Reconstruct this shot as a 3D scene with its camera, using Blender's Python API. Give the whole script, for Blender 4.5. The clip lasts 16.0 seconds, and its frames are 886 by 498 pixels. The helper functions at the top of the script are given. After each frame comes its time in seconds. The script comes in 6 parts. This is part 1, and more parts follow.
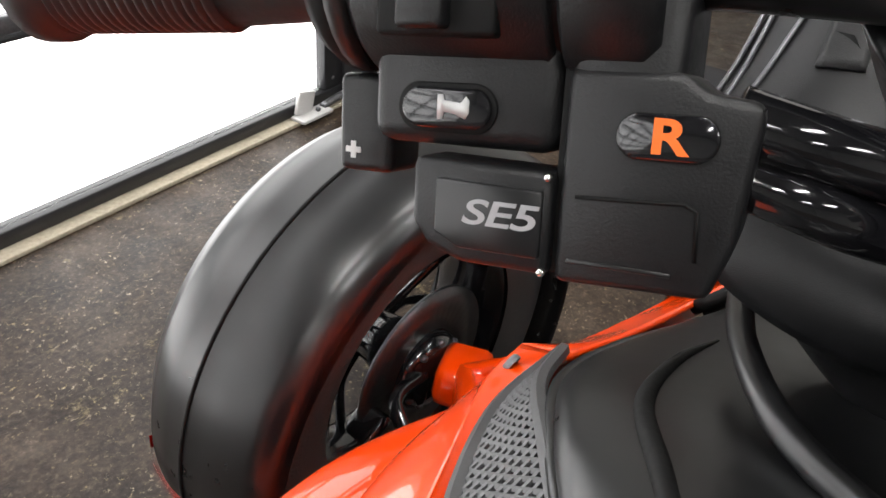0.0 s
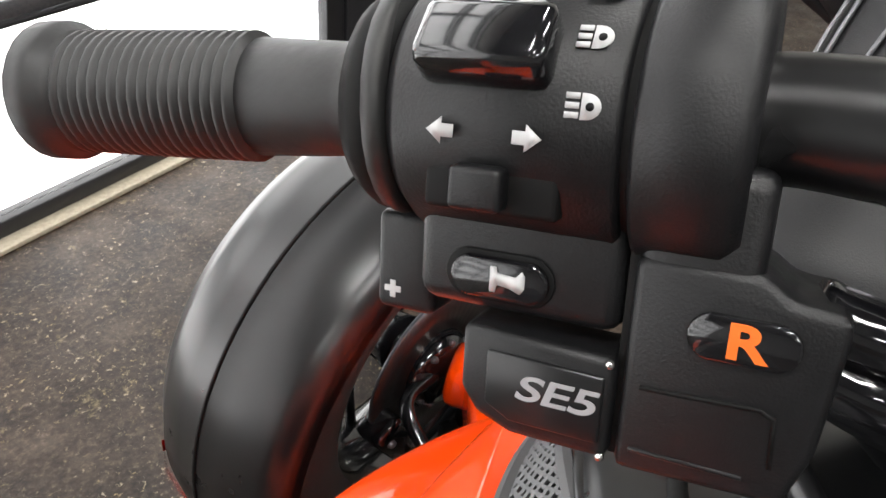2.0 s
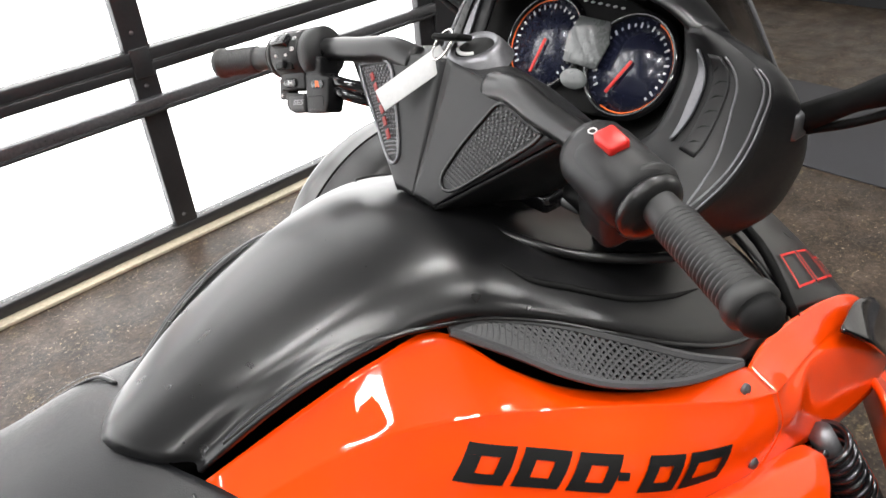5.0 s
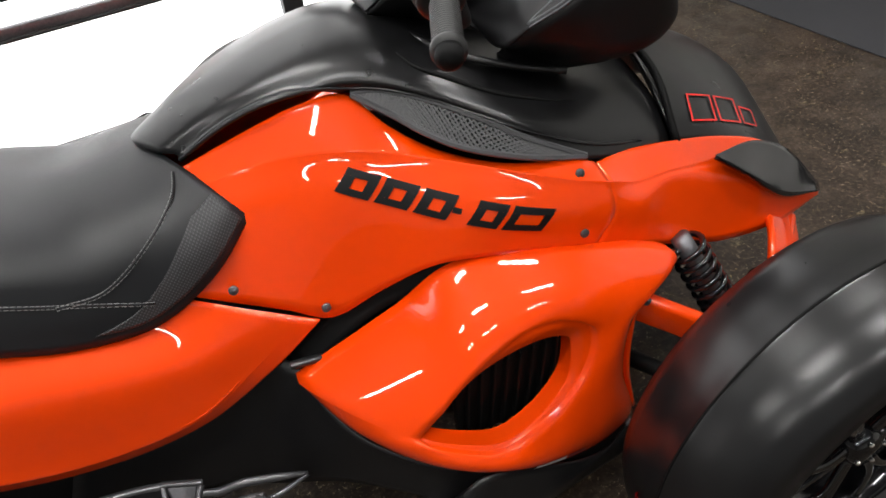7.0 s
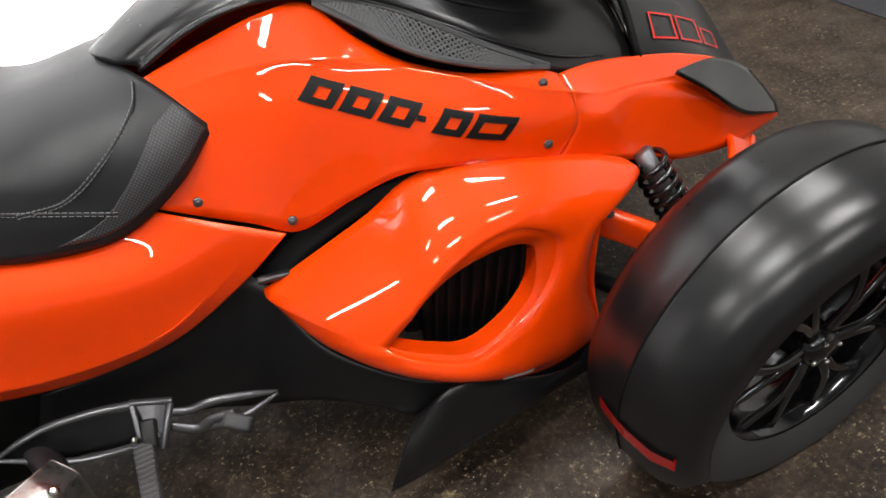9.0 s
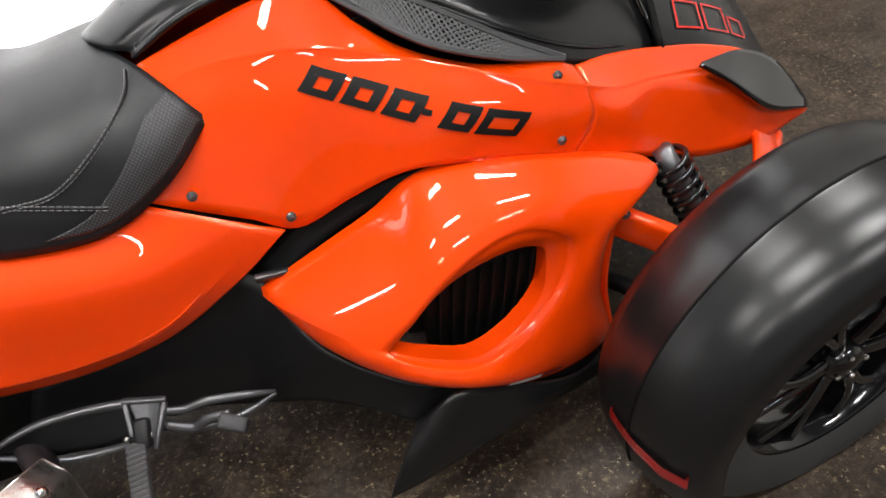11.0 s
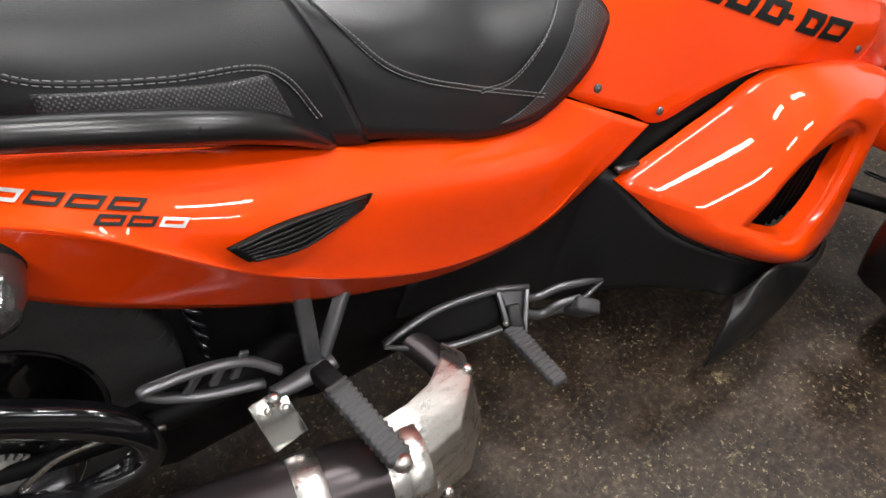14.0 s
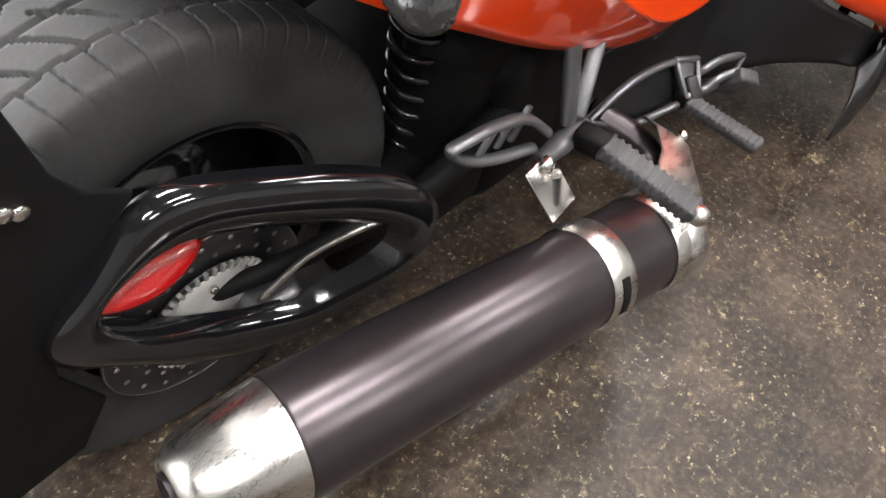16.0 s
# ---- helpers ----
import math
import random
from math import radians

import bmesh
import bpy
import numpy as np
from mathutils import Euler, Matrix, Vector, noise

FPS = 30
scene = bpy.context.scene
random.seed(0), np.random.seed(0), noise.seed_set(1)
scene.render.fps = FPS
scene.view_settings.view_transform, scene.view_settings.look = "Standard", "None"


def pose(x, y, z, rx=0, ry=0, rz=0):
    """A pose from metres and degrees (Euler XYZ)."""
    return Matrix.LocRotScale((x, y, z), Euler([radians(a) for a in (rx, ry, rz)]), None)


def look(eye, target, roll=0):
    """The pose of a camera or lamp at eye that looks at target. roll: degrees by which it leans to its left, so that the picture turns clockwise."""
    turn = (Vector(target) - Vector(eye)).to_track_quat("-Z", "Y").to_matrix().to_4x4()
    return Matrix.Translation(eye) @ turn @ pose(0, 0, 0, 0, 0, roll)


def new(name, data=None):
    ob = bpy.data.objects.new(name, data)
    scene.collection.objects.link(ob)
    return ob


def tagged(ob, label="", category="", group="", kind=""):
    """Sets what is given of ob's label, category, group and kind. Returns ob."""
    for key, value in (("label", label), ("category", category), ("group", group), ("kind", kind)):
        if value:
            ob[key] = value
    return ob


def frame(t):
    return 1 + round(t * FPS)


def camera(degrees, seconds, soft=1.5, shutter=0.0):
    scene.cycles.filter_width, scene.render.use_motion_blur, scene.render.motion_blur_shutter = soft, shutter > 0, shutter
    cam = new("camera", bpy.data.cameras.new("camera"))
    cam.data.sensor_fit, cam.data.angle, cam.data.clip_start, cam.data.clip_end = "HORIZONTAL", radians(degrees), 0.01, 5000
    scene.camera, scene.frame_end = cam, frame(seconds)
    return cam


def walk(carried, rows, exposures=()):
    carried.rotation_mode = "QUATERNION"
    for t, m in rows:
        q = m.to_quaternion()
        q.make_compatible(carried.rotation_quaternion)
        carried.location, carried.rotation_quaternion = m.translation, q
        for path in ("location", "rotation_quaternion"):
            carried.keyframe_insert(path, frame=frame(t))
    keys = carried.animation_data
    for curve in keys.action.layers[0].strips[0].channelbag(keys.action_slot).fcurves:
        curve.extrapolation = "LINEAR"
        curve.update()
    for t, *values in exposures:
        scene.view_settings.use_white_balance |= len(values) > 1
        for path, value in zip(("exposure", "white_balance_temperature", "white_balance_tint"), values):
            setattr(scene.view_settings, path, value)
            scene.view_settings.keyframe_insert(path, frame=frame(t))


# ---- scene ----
cam = camera(61.5, 16.0, soft=1.6)
PATH = [
    (0, (1.193, 0.18, 1.019), (2.513, 1.144, -0.133), 6.1),
    (0.5, (1.21, 0.205, 1.009), (2.557, 1.062, -0.195), 7.6),
    (1, (1.212, 0.22, 1.008), (2.569, 1.076, -0.187), 7.8),
    (1.5, (1.224, 0.222, 1.012), (2.578, 1.079, -0.185), 7.0),
    (2, (1.214, 0.217, 1.053), (2.489, 1.139, -0.182), 6.1),
    (2.5, (1.213, 0.188, 1.09), (2.374, 1.214, -0.174), 2.5),
    (2.8, (1.202, 0.153, 1.088), (2.333, 1.187, -0.198), 2.6),
    (3, (1.186, 0.123, 1.094), (2.32, 1.148, -0.196), 3.2),
    (5.3, (0.855, -0.685, 1.304), (1.858, 0.692, 0.255), -4.0),
    (5.5, (0.837, -0.747, 1.316), (1.834, 0.645, 0.282), -2.7),
    (5.8, (0.842, -0.847, 1.291), (1.752, 0.582, 0.228), -2.5),
    (6, (0.869, -0.924, 1.286), (1.663, 0.545, 0.186), -3.3),
    (6.5, (0.934, -1.042, 1.271), (1.508, 0.468, 0.093), -7.5),
    (7, (1.013, -1.086, 1.295), (1.548, 0.372, 0.035), -7.3),
    (7.5, (0.981, -1.12, 1.283), (1.461, 0.271, -0.071), -8.2),
    (8, (0.989, -1.144, 1.274), (1.527, 0.219, -0.088), -6.5),
    (8.2, (0.966, -1.164, 1.26), (1.555, 0.228, -0.05), -6.5),
    (10.5, (1.035, -1.11, 1.206), (1.575, 0.283, -0.123), -7.1),
    (11, (1.027, -1.104, 1.207), (1.547, 0.278, -0.142), -6.8),
    (11.5, (0.94, -1.118, 1.226), (1.45, 0.262, -0.129), -4.5),
    (12, (0.795, -1.147, 1.255), (1.424, 0.196, -0.088), -2.7),
    (12.5, (0.63, -1.127, 1.266), (1.353, 0.186, -0.058), -4.4),
    (13, (0.471, -1.064, 1.262), (1.21, 0.259, -0.044), 0.6),
    (13.5, (0.328, -0.926, 1.204), (1.164, 0.272, -0.162), 2.9),
    (14, (0.206, -0.85, 1.184), (1.109, 0.295, -0.185), 3.1),
    (14.5, (0.036, -0.848, 1.197), (1.06, 0.24, -0.133), 4.4),
    (15, (-0.13, -0.844, 1.191), (0.971, 0.185, -0.123), 5.0),
    (15.5, (-0.152, -0.752, 1.107), (0.909, 0.124, -0.344), 6.4),
    (16, (-0.209, -0.545, 0.955), (0.873, 0.148, -0.577), 12.1),
]
walk(cam, [(t, look(eye, target, roll)) for t, eye, target, roll in PATH],
     [(0.0, 0.42), (1.5, 0.52), (2.5, 0.82), (3.2, 1.45), (5.3, 0.65), (6.5, 0.25), (8.2, 0.55), (10.3, 0.6), (13.0, 0.7), (15.0, 0.92), (16.0, 1.45)])

# ---- world and light ----
world = bpy.data.worlds.new("world")
scene.world = world
world.use_nodes = True
wbg = world.node_tree.nodes["Background"]
sky = world.node_tree.nodes.new("ShaderNodeTexSky")
sky.sky_type = "NISHITA"
sky.sun_disc = False
sky.sun_elevation, sky.sun_rotation = radians(40), radians(200)
world.node_tree.links.new(sky.outputs[0], wbg.inputs[0])
wbg.inputs[1].default_value = 0.1


# ---- materials ----
def nodes_of(name):
    m = bpy.data.materials.new(name)
    m.use_nodes = True
    return m, m.node_tree.nodes, m.node_tree.links, m.node_tree.nodes["Principled BSDF"]


def material(name, color, rough=0.5, metal=0.0, coat=0.0, coat_rough=0.05, vary=0.12, scale=30.0, bump=0.0, bump_scale=200.0,
             rough_vary=0.08, spec=0.5, stretch=None):
    """A surface with grain at two scales: a coarse and a fine variation of tone and gloss, and a fine relief."""
    m, n, l, b = nodes_of(name)
    tc = n.new("ShaderNodeTexCoord")
    src = tc.outputs["Object"]
    if stretch:
        mp = n.new("ShaderNodeMapping")
        mp.inputs["Scale"].default_value = stretch
        l.new(src, mp.inputs[0])
        src = mp.outputs[0]
    coarse = n.new("ShaderNodeTexNoise")
    coarse.inputs["Scale"].default_value = scale * 0.25
    coarse.inputs["Detail"].default_value = 4
    fine = n.new("ShaderNodeTexNoise")
    fine.inputs["Scale"].default_value = scale * 6
    fine.inputs["Detail"].default_value = 3
    l.new(src, coarse.inputs[0])
    l.new(src, fine.inputs[0])
    mix = n.new("ShaderNodeMath")
    mix.operation = "ADD"
    l.new(coarse.outputs[0], mix.inputs[0])
    l.new(fine.outputs[0], mix.inputs[1])
    ramp = n.new("ShaderNodeMapRange")
    ramp.inputs["From Min"].default_value, ramp.inputs["From Max"].default_value = 0.6, 1.4
    ramp.inputs["To Min"].default_value, ramp.inputs["To Max"].default_value = 1 - vary, 1 + vary
    l.new(mix.outputs[0], ramp.inputs[0])
    col = n.new("ShaderNodeVectorMath")
    col.operation = "SCALE"
    col.inputs[0].default_value = color[:3]
    l.new(ramp.outputs[0], col.inputs["Scale"])
    l.new(col.outputs[0], b.inputs["Base Color"])
    rr = n.new("ShaderNodeMapRange")
    rr.inputs["From Min"].default_value, rr.inputs["From Max"].default_value = 0.6, 1.4
    rr.inputs["To Min"].default_value = max(0.02, rough - rough_vary)
    rr.inputs["To Max"].default_value = min(1.0, rough + rough_vary)
    l.new(mix.outputs[0], rr.inputs[0])
    l.new(rr.outputs[0], b.inputs["Roughness"])
    b.inputs["Metallic"].default_value = metal
    b.inputs["Coat Weight"].default_value = coat
    b.inputs["Coat Roughness"].default_value = coat_rough
    b.inputs["Specular IOR Level"].default_value = spec
    if bump:
        bt = n.new("ShaderNodeTexNoise")
        bt.inputs["Scale"].default_value = bump_scale
        bt.inputs["Detail"].default_value = 3
        l.new(src, bt.inputs[0])
        bp = n.new("ShaderNodeBump")
        bp.inputs["Strength"].default_value = bump
        bp.inputs["Distance"].default_value = 0.002
        l.new(bt.outputs[0], bp.inputs["Height"])
        l.new(bp.outputs[0], b.inputs["Normal"])
    return m


def glow(name, color, strength):
    m, n, l, b = nodes_of(name)
    b.inputs["Base Color"].default_value = (*color, 1)
    b.inputs["Emission Color"].default_value = (*color, 1)
    b.inputs["Emission Strength"].default_value = strength
    return m


M = {}
M["orange"] = material("orange_paint", (0.95, 0.062, 0.0), 0.42, coat=1.0, coat_rough=0.012, vary=0.03, scale=6, rough_vary=0.03, spec=0.12)
M["satin"] = material("satin_black_plastic", (0.0075, 0.0075, 0.008), 0.29, vary=0.1, scale=8, rough_vary=0.02, spec=0.55)
M["plastic"] = material("textured_black_plastic", (0.0065, 0.0065, 0.0072), 0.42, vary=0.2, scale=60, bump=0.12, bump_scale=1400, spec=0.4)
M["matte"] = material("matte_black", (0.004, 0.004, 0.004), 0.65, vary=0.3, scale=50, spec=0.2)
M["gloss"] = material("gloss_black", (0.006, 0.006, 0.007), 0.12, coat=0.6, vary=0.2, scale=20)
M["vinyl"] = material("black_seat_vinyl", (0.0095, 0.010, 0.0115), 0.38, vary=0.15, scale=40, bump=0.2, bump_scale=650, spec=0.42)
M["rubber"] = material("tyre_rubber", (0.046, 0.046, 0.046), 0.55, vary=0.3, scale=30, bump=0.2, bump_scale=260, spec=0.35)
M["chrome"] = material("polished_steel", (0.75, 0.73, 0.70), 0.16, metal=1.0, vary=0.08, scale=25)
M["brushed"] = material("brushed_steel", (0.62, 0.60, 0.57), 0.3, metal=1.0, vary=0.1, scale=20, stretch=(1, 14, 14))
M["alu"] = material("grey_cast_aluminium", (0.17, 0.17, 0.18), 0.36, metal=0.75, vary=0.15, scale=40, bump=0.1)
M["muffler"] = material("dark_titanium", (0.060, 0.050, 0.053), 0.30, metal=0.75, vary=0.10, scale=5, rough_vary=0.03)
M["red_lens"] = material("red_reflector", (0.36, 0.004, 0.004), 0.2, coat=0.8, vary=0.12, scale=80, bump=0.3, bump_scale=400)
M["decal"] = material("black_decal", (0.006, 0.006, 0.006), 0.55, vary=0.1, spec=0.25)
M["white"] = material("white_print", (0.5, 0.5, 0.5), 0.5, vary=0.08)
M["wall"] = material("off_white_wall_paint", (0.72, 0.71, 0.68), 0.7, vary=0.05, scale=8, bump=0.1)
M["dark_steel"] = material("dark_steel", (0.10, 0.10, 0.105), 0.35, metal=0.9, vary=0.2, scale=40)
M["frame"] = material("black_door_frame", (0.02, 0.02, 0.022), 0.4, vary=0.3, scale=20)


TUBE = 4.0          # glow of the ceiling tubes
LAMP = 34.0         # watts of each ceiling lamp
DAY = 2.5           # brightness of the daylight behind the door
M["peg"] = material("ribbed_peg_rubber", (0.045, 0.045, 0.047), 0.6, vary=0.5, scale=60, bump=0.6, bump_scale=120)
M["grip"] = material("grip_rubber", (0.018, 0.018, 0.018), 0.5, vary=0.25, scale=50, bump=0.1)
M["red_plastic"] = material("red_plastic", (0.62, 0.02, 0.015), 0.35, vary=0.06)
M["dial"] = material("dark_dial", (0.012, 0.014, 0.03), 0.25, vary=0.1, coat=0.5)
M["lcd"] = material("grey_display", (0.075, 0.08, 0.08), 0.3, vary=0.08, coat=0.6)
M["mirror"] = material("mirror_glass", (0.9, 0.9, 0.9), 0.03, metal=1.0, vary=0.01, rough_vary=0.01)
M["signal"] = material("smoked_grey_lens", (0.045, 0.045, 0.045), 0.15, metal=0.4, coat=0.8, vary=0.2)
M["cabinet"] = material("red_brown_cabinet", (0.16, 0.035, 0.025), 0.5, vary=0.15, scale=8)
M["mat"] = material("charcoal_floor_mat", (0.028, 0.028, 0.032), 0.85, vary=0.25, scale=40, bump=0.4, bump_scale=350)
M["strip"] = material("worn_pale_sill", (0.42, 0.37, 0.28), 0.75, vary=0.3, scale=14, bump=0.3)


def smoke_glass():
    m, n, l, b = nodes_of("smoke_glass")
    b.inputs["Base Color"].default_value = (0.03, 0.03, 0.03, 1)
    b.inputs["Roughness"].default_value = 0.05
    b.inputs["Alpha"].default_value = 0.55
    return m


M["smoke"] = smoke_glass()


def concrete():
    """Dark oiled concrete with brown blotches, pale flecks and scratches, patchily glossy."""
    m, n, l, b = nodes_of("stained_concrete")
    tc = n.new("ShaderNodeTexCoord")

    def noise_tex(scale, detail=6, rough=0.6, vec=None):
        t = n.new("ShaderNodeTexNoise")
        t.inputs["Scale"].default_value, t.inputs["Detail"].default_value, t.inputs["Roughness"].default_value = scale, detail, rough
        l.new(vec or tc.outputs["Object"], t.inputs[0])
        return t.outputs[0]

    def ramp(src, stops):
        r = n.new("ShaderNodeValToRGB")
        e = r.color_ramp.elements
        while len(e) < len(stops):
            e.new(0.5)
        for k, (p, c) in enumerate(stops):
            e[k].position, e[k].color = p, (*c, 1)
        l.new(src, r.inputs[0])
        return r.outputs[0]

    def mixc(f, a, c):
        x = n.new("ShaderNodeMix")
        x.data_type = "RGBA"
        l.new(f, x.inputs[0])
        l.new(a, x.inputs[6])
        l.new(c, x.inputs[7])
        return x.outputs[2]

    base = ramp(noise_tex(6.5, 9, 0.74), [(0.36, (0.006, 0.004, 0.003)), (0.46, (0.026, 0.017, 0.011)), (0.54, (0.060, 0.041, 0.028)), (0.66, (0.13, 0.098, 0.072))])
    grit = ramp(noise_tex(75, 5, 0.7), [(0.38, (0.003, 0.002, 0.002)), (0.52, (0.030, 0.020, 0.014)), (0.62, (0.075, 0.055, 0.040)), (0.74, (0.22, 0.18, 0.14))])
    half = n.new("ShaderNodeValue")
    half.outputs[0].default_value = 0.55
    col = mixc(half.outputs[0], base, grit)
    fleck_mask = ramp(noise_tex(85, 5, 0.75), [(0.585, (0, 0, 0)), (0.635, (1, 1, 1))])
    zone = ramp(noise_tex(6.0, 6, 0.7), [(0.40, (0.08, 0.08, 0.08)), (0.60, (1.0, 1.0, 1.0))])
    mul = n.new("ShaderNodeMath")
    mul.operation = "MULTIPLY"
    l.new(fleck_mask, mul.inputs[0])
    l.new(zone, mul.inputs[1])
    fleck = ramp(noise_tex(40, 2), [(0.4, (0.34, 0.26, 0.13)), (0.6, (0.44, 0.37, 0.27))])
    col = mixc(mul.outputs[0], col, fleck)
    blot_mask = ramp(noise_tex(16, 8, 0.8), [(0.585, (0, 0, 0)), (0.645, (0.8, 0.8, 0.8))])
    blot = ramp(noise_tex(60, 3), [(0.3, (0.16, 0.12, 0.05)), (0.7, (0.34, 0.28, 0.16))])
    mul2 = n.new("ShaderNodeMath")
    mul2.operation = "MULTIPLY"
    l.new(blot_mask, mul2.inputs[0])
    l.new(zone, mul2.inputs[1])
    col = mixc(mul2.outputs[0], col, blot)
    l.new(col, b.inputs["Base Color"])
    b.inputs["Specular IOR Level"].default_value = 0.3
    rr = ramp(noise_tex(9, 5, 0.6), [(0.35, (0.28, 0.28, 0.28)), (0.7, (0.55, 0.55, 0.55))])
    l.new(rr, b.inputs["Roughness"])
    bp = n.new("ShaderNodeBump")
    bp.inputs["Strength"].default_value, bp.inputs["Distance"].default_value = 0.35, 0.003
    l.new(noise_tex(110, 6, 0.7), bp.inputs["Height"])
    l.new(bp.outputs[0], b.inputs["Normal"])
    return m


M["concrete"] = concrete()

# for the walls out of view: greyed to hold down bounced light
M["dim_wall"] = material("dimmed_wall_paint", (0.35, 0.35, 0.34), 0.7, vary=0.06, scale=6, bump=0.1)
M["lattice"] = material("grey_black_grille_plastic", (0.075, 0.075, 0.078), 0.4, vary=0.15, scale=60)
# ceiling tone set dark so that little light bounces off it
M["ceil"] = material("darkened_ceiling", (0.10, 0.10, 0.10), 0.8, vary=0.08, scale=5)
M["day"] = glow("daylight", (1, 1, 1), DAY)
M["tube"] = glow("fluorescent_tube", (1.0, 0.97, 0.92), TUBE)
M["track"] = material("grey_strut_metal", (0.16, 0.16, 0.17), 0.35, metal=0.7, vary=0.3, scale=20)
M["pale_metal"] = material("pale_grey_metal", (0.62, 0.61, 0.60), 0.4, metal=0.2, vary=0.15, scale=40)
M["sticker"] = material("dark_sticker", (0.05, 0.05, 0.06), 0.4, vary=0.2)


def frosted():
    m, n, l, b = nodes_of("frosted_pane")
    out = n["Material Output"]
    tr = n.new("ShaderNodeBsdfTransparent")
    gl = n.new("ShaderNodeBsdfGlossy")
    gl.inputs["Roughness"].default_value = 0.25
    mx = n.new("ShaderNodeMixShader")
    mx.inputs[0].default_value = 0.05
    l.new(tr.outputs[0], mx.inputs[1])
    l.new(gl.outputs[0], mx.inputs[2])
    l.new(mx.outputs[0], out.inputs[0])
    return m


M["pane"] = frosted()
M["amber"] = material("orange_print", (0.95, 0.16, 0.02), 0.4, vary=0.04)
M["red_print"] = material("red_print", (0.70, 0.02, 0.015), 0.4, vary=0.05)
M["dark_red"] = material("dark_red_print", (0.22, 0.01, 0.008), 0.4, vary=0.05)


def carbon():
    """A woven twill look in dark grey: two crossing sets of fine bands."""
    m, n, l, b = nodes_of("woven_grey_vinyl")
    tc = n.new("ShaderNodeTexCoord")
    outs = []
    for rot in (45, -45):
        mp = n.new("ShaderNodeMapping")
        mp.inputs["Rotation"].default_value = (0, radians(rot), 0)
        l.new(tc.outputs["Object"], mp.inputs[0])
        w = n.new("ShaderNodeTexWave")
        w.inputs["Scale"].default_value = 75
        l.new(mp.outputs[0], w.inputs[0])
        outs.append(w.outputs["Fac"])
    mx = n.new("ShaderNodeMath")
    mx.operation = "MULTIPLY"
    l.new(outs[0], mx.inputs[0])
    l.new(outs[1], mx.inputs[1])
    r = n.new("ShaderNodeValToRGB")
    r.color_ramp.elements[0].color = (0.018, 0.018, 0.019, 1)
    r.color_ramp.elements[1].color = (0.085, 0.085, 0.09, 1)
    l.new(mx.outputs[0], r.inputs[0])
    l.new(r.outputs[0], b.inputs["Base Color"])
    bp = n.new("ShaderNodeBump")
    bp.inputs["Strength"].default_value, bp.inputs["Distance"].default_value = 0.5, 0.001
    l.new(mx.outputs[0], bp.inputs["Height"])
    l.new(bp.outputs[0], b.inputs["Normal"])
    b.inputs["Roughness"].default_value = 0.38
    return m


M["carbon"] = carbon()

M["grey_print"] = material("grey_print", (0.30, 0.30, 0.31), 0.5, vary=0.1)


# ---- mesh helpers ----
FRAME = [Matrix()]       # the axes in which a thing's parts are drawn at the moment


def part(name, bm, mat, parent=None, label="", smooth=True, **tags):
    me = bpy.data.meshes.new(name)
    bm.transform(FRAME[0])
    bmesh.ops.recalc_face_normals(bm, faces=bm.faces[:])
    bm.to_mesh(me)
    bm.free()
    for p in me.polygons:
        p.use_smooth = smooth
    me.materials.append(M[mat] if isinstance(mat, str) else mat)
    ob = new(name, me)
    if parent:
        ob.parent = parent
        ob.matrix_parent_inverse = parent.matrix_world.inverted()
    if label or tags:
        tagged(ob, label, **tags)
    return ob


def thing(name, label, category, at=(0, 0, 0), group="", kind=""):
    ob = new(name)
    ob.empty_display_size = 0.05
    ob.matrix_world = Matrix.Translation(at)
    bpy.context.view_layer.update()
    return tagged(ob, label, category, group, kind)


def spline(pts, n):
    """n + 1 points on a smooth curve through pts."""
    P = [Vector(p) for p in pts]
    if len(P) == 2:
        return [P[0].lerp(P[1], i / n) for i in range(n + 1)]
    P = [2 * P[0] - P[1]] + P + [2 * P[-1] - P[-2]]
    out = []
    for i in range(n + 1):
        u = i / n * (len(P) - 3)
        k = min(int(u), len(P) - 4)
        f = u - k
        a, b, c, d = P[k:k + 4]
        out.append(0.5 * (2 * b + (c - a) * f + (2 * a - 5 * b + 4 * c - d) * f * f + (3 * b - a - 3 * c + d) * f ** 3))
    return out


def loft(rows, nu=24, nv=10, thick=0.0, closed=False, bm=None):
    """A smooth sheet through rows of points; thick gives it depth along its inner side."""
    bm = bm or bmesh.new()
    R = [spline(r, nu) for r in rows]
    cols = [spline([R[j][i] for j in range(len(R))], nv) for i in range(nu + 1)]
    V = [[bm.verts.new(cols[i][j]) for j in range(nv + 1)] for i in range(nu + 1)]
    faces = []
    for i in range(nu):
        for j in range(nv):
            faces.append(bm.faces.new((V[i][j], V[i + 1][j], V[i + 1][j + 1], V[i][j + 1])))
    if thick:
        bmesh.ops.recalc_face_normals(bm, faces=faces)
        bmesh.ops.solidify(bm, geom=faces, thickness=thick)
    return bm


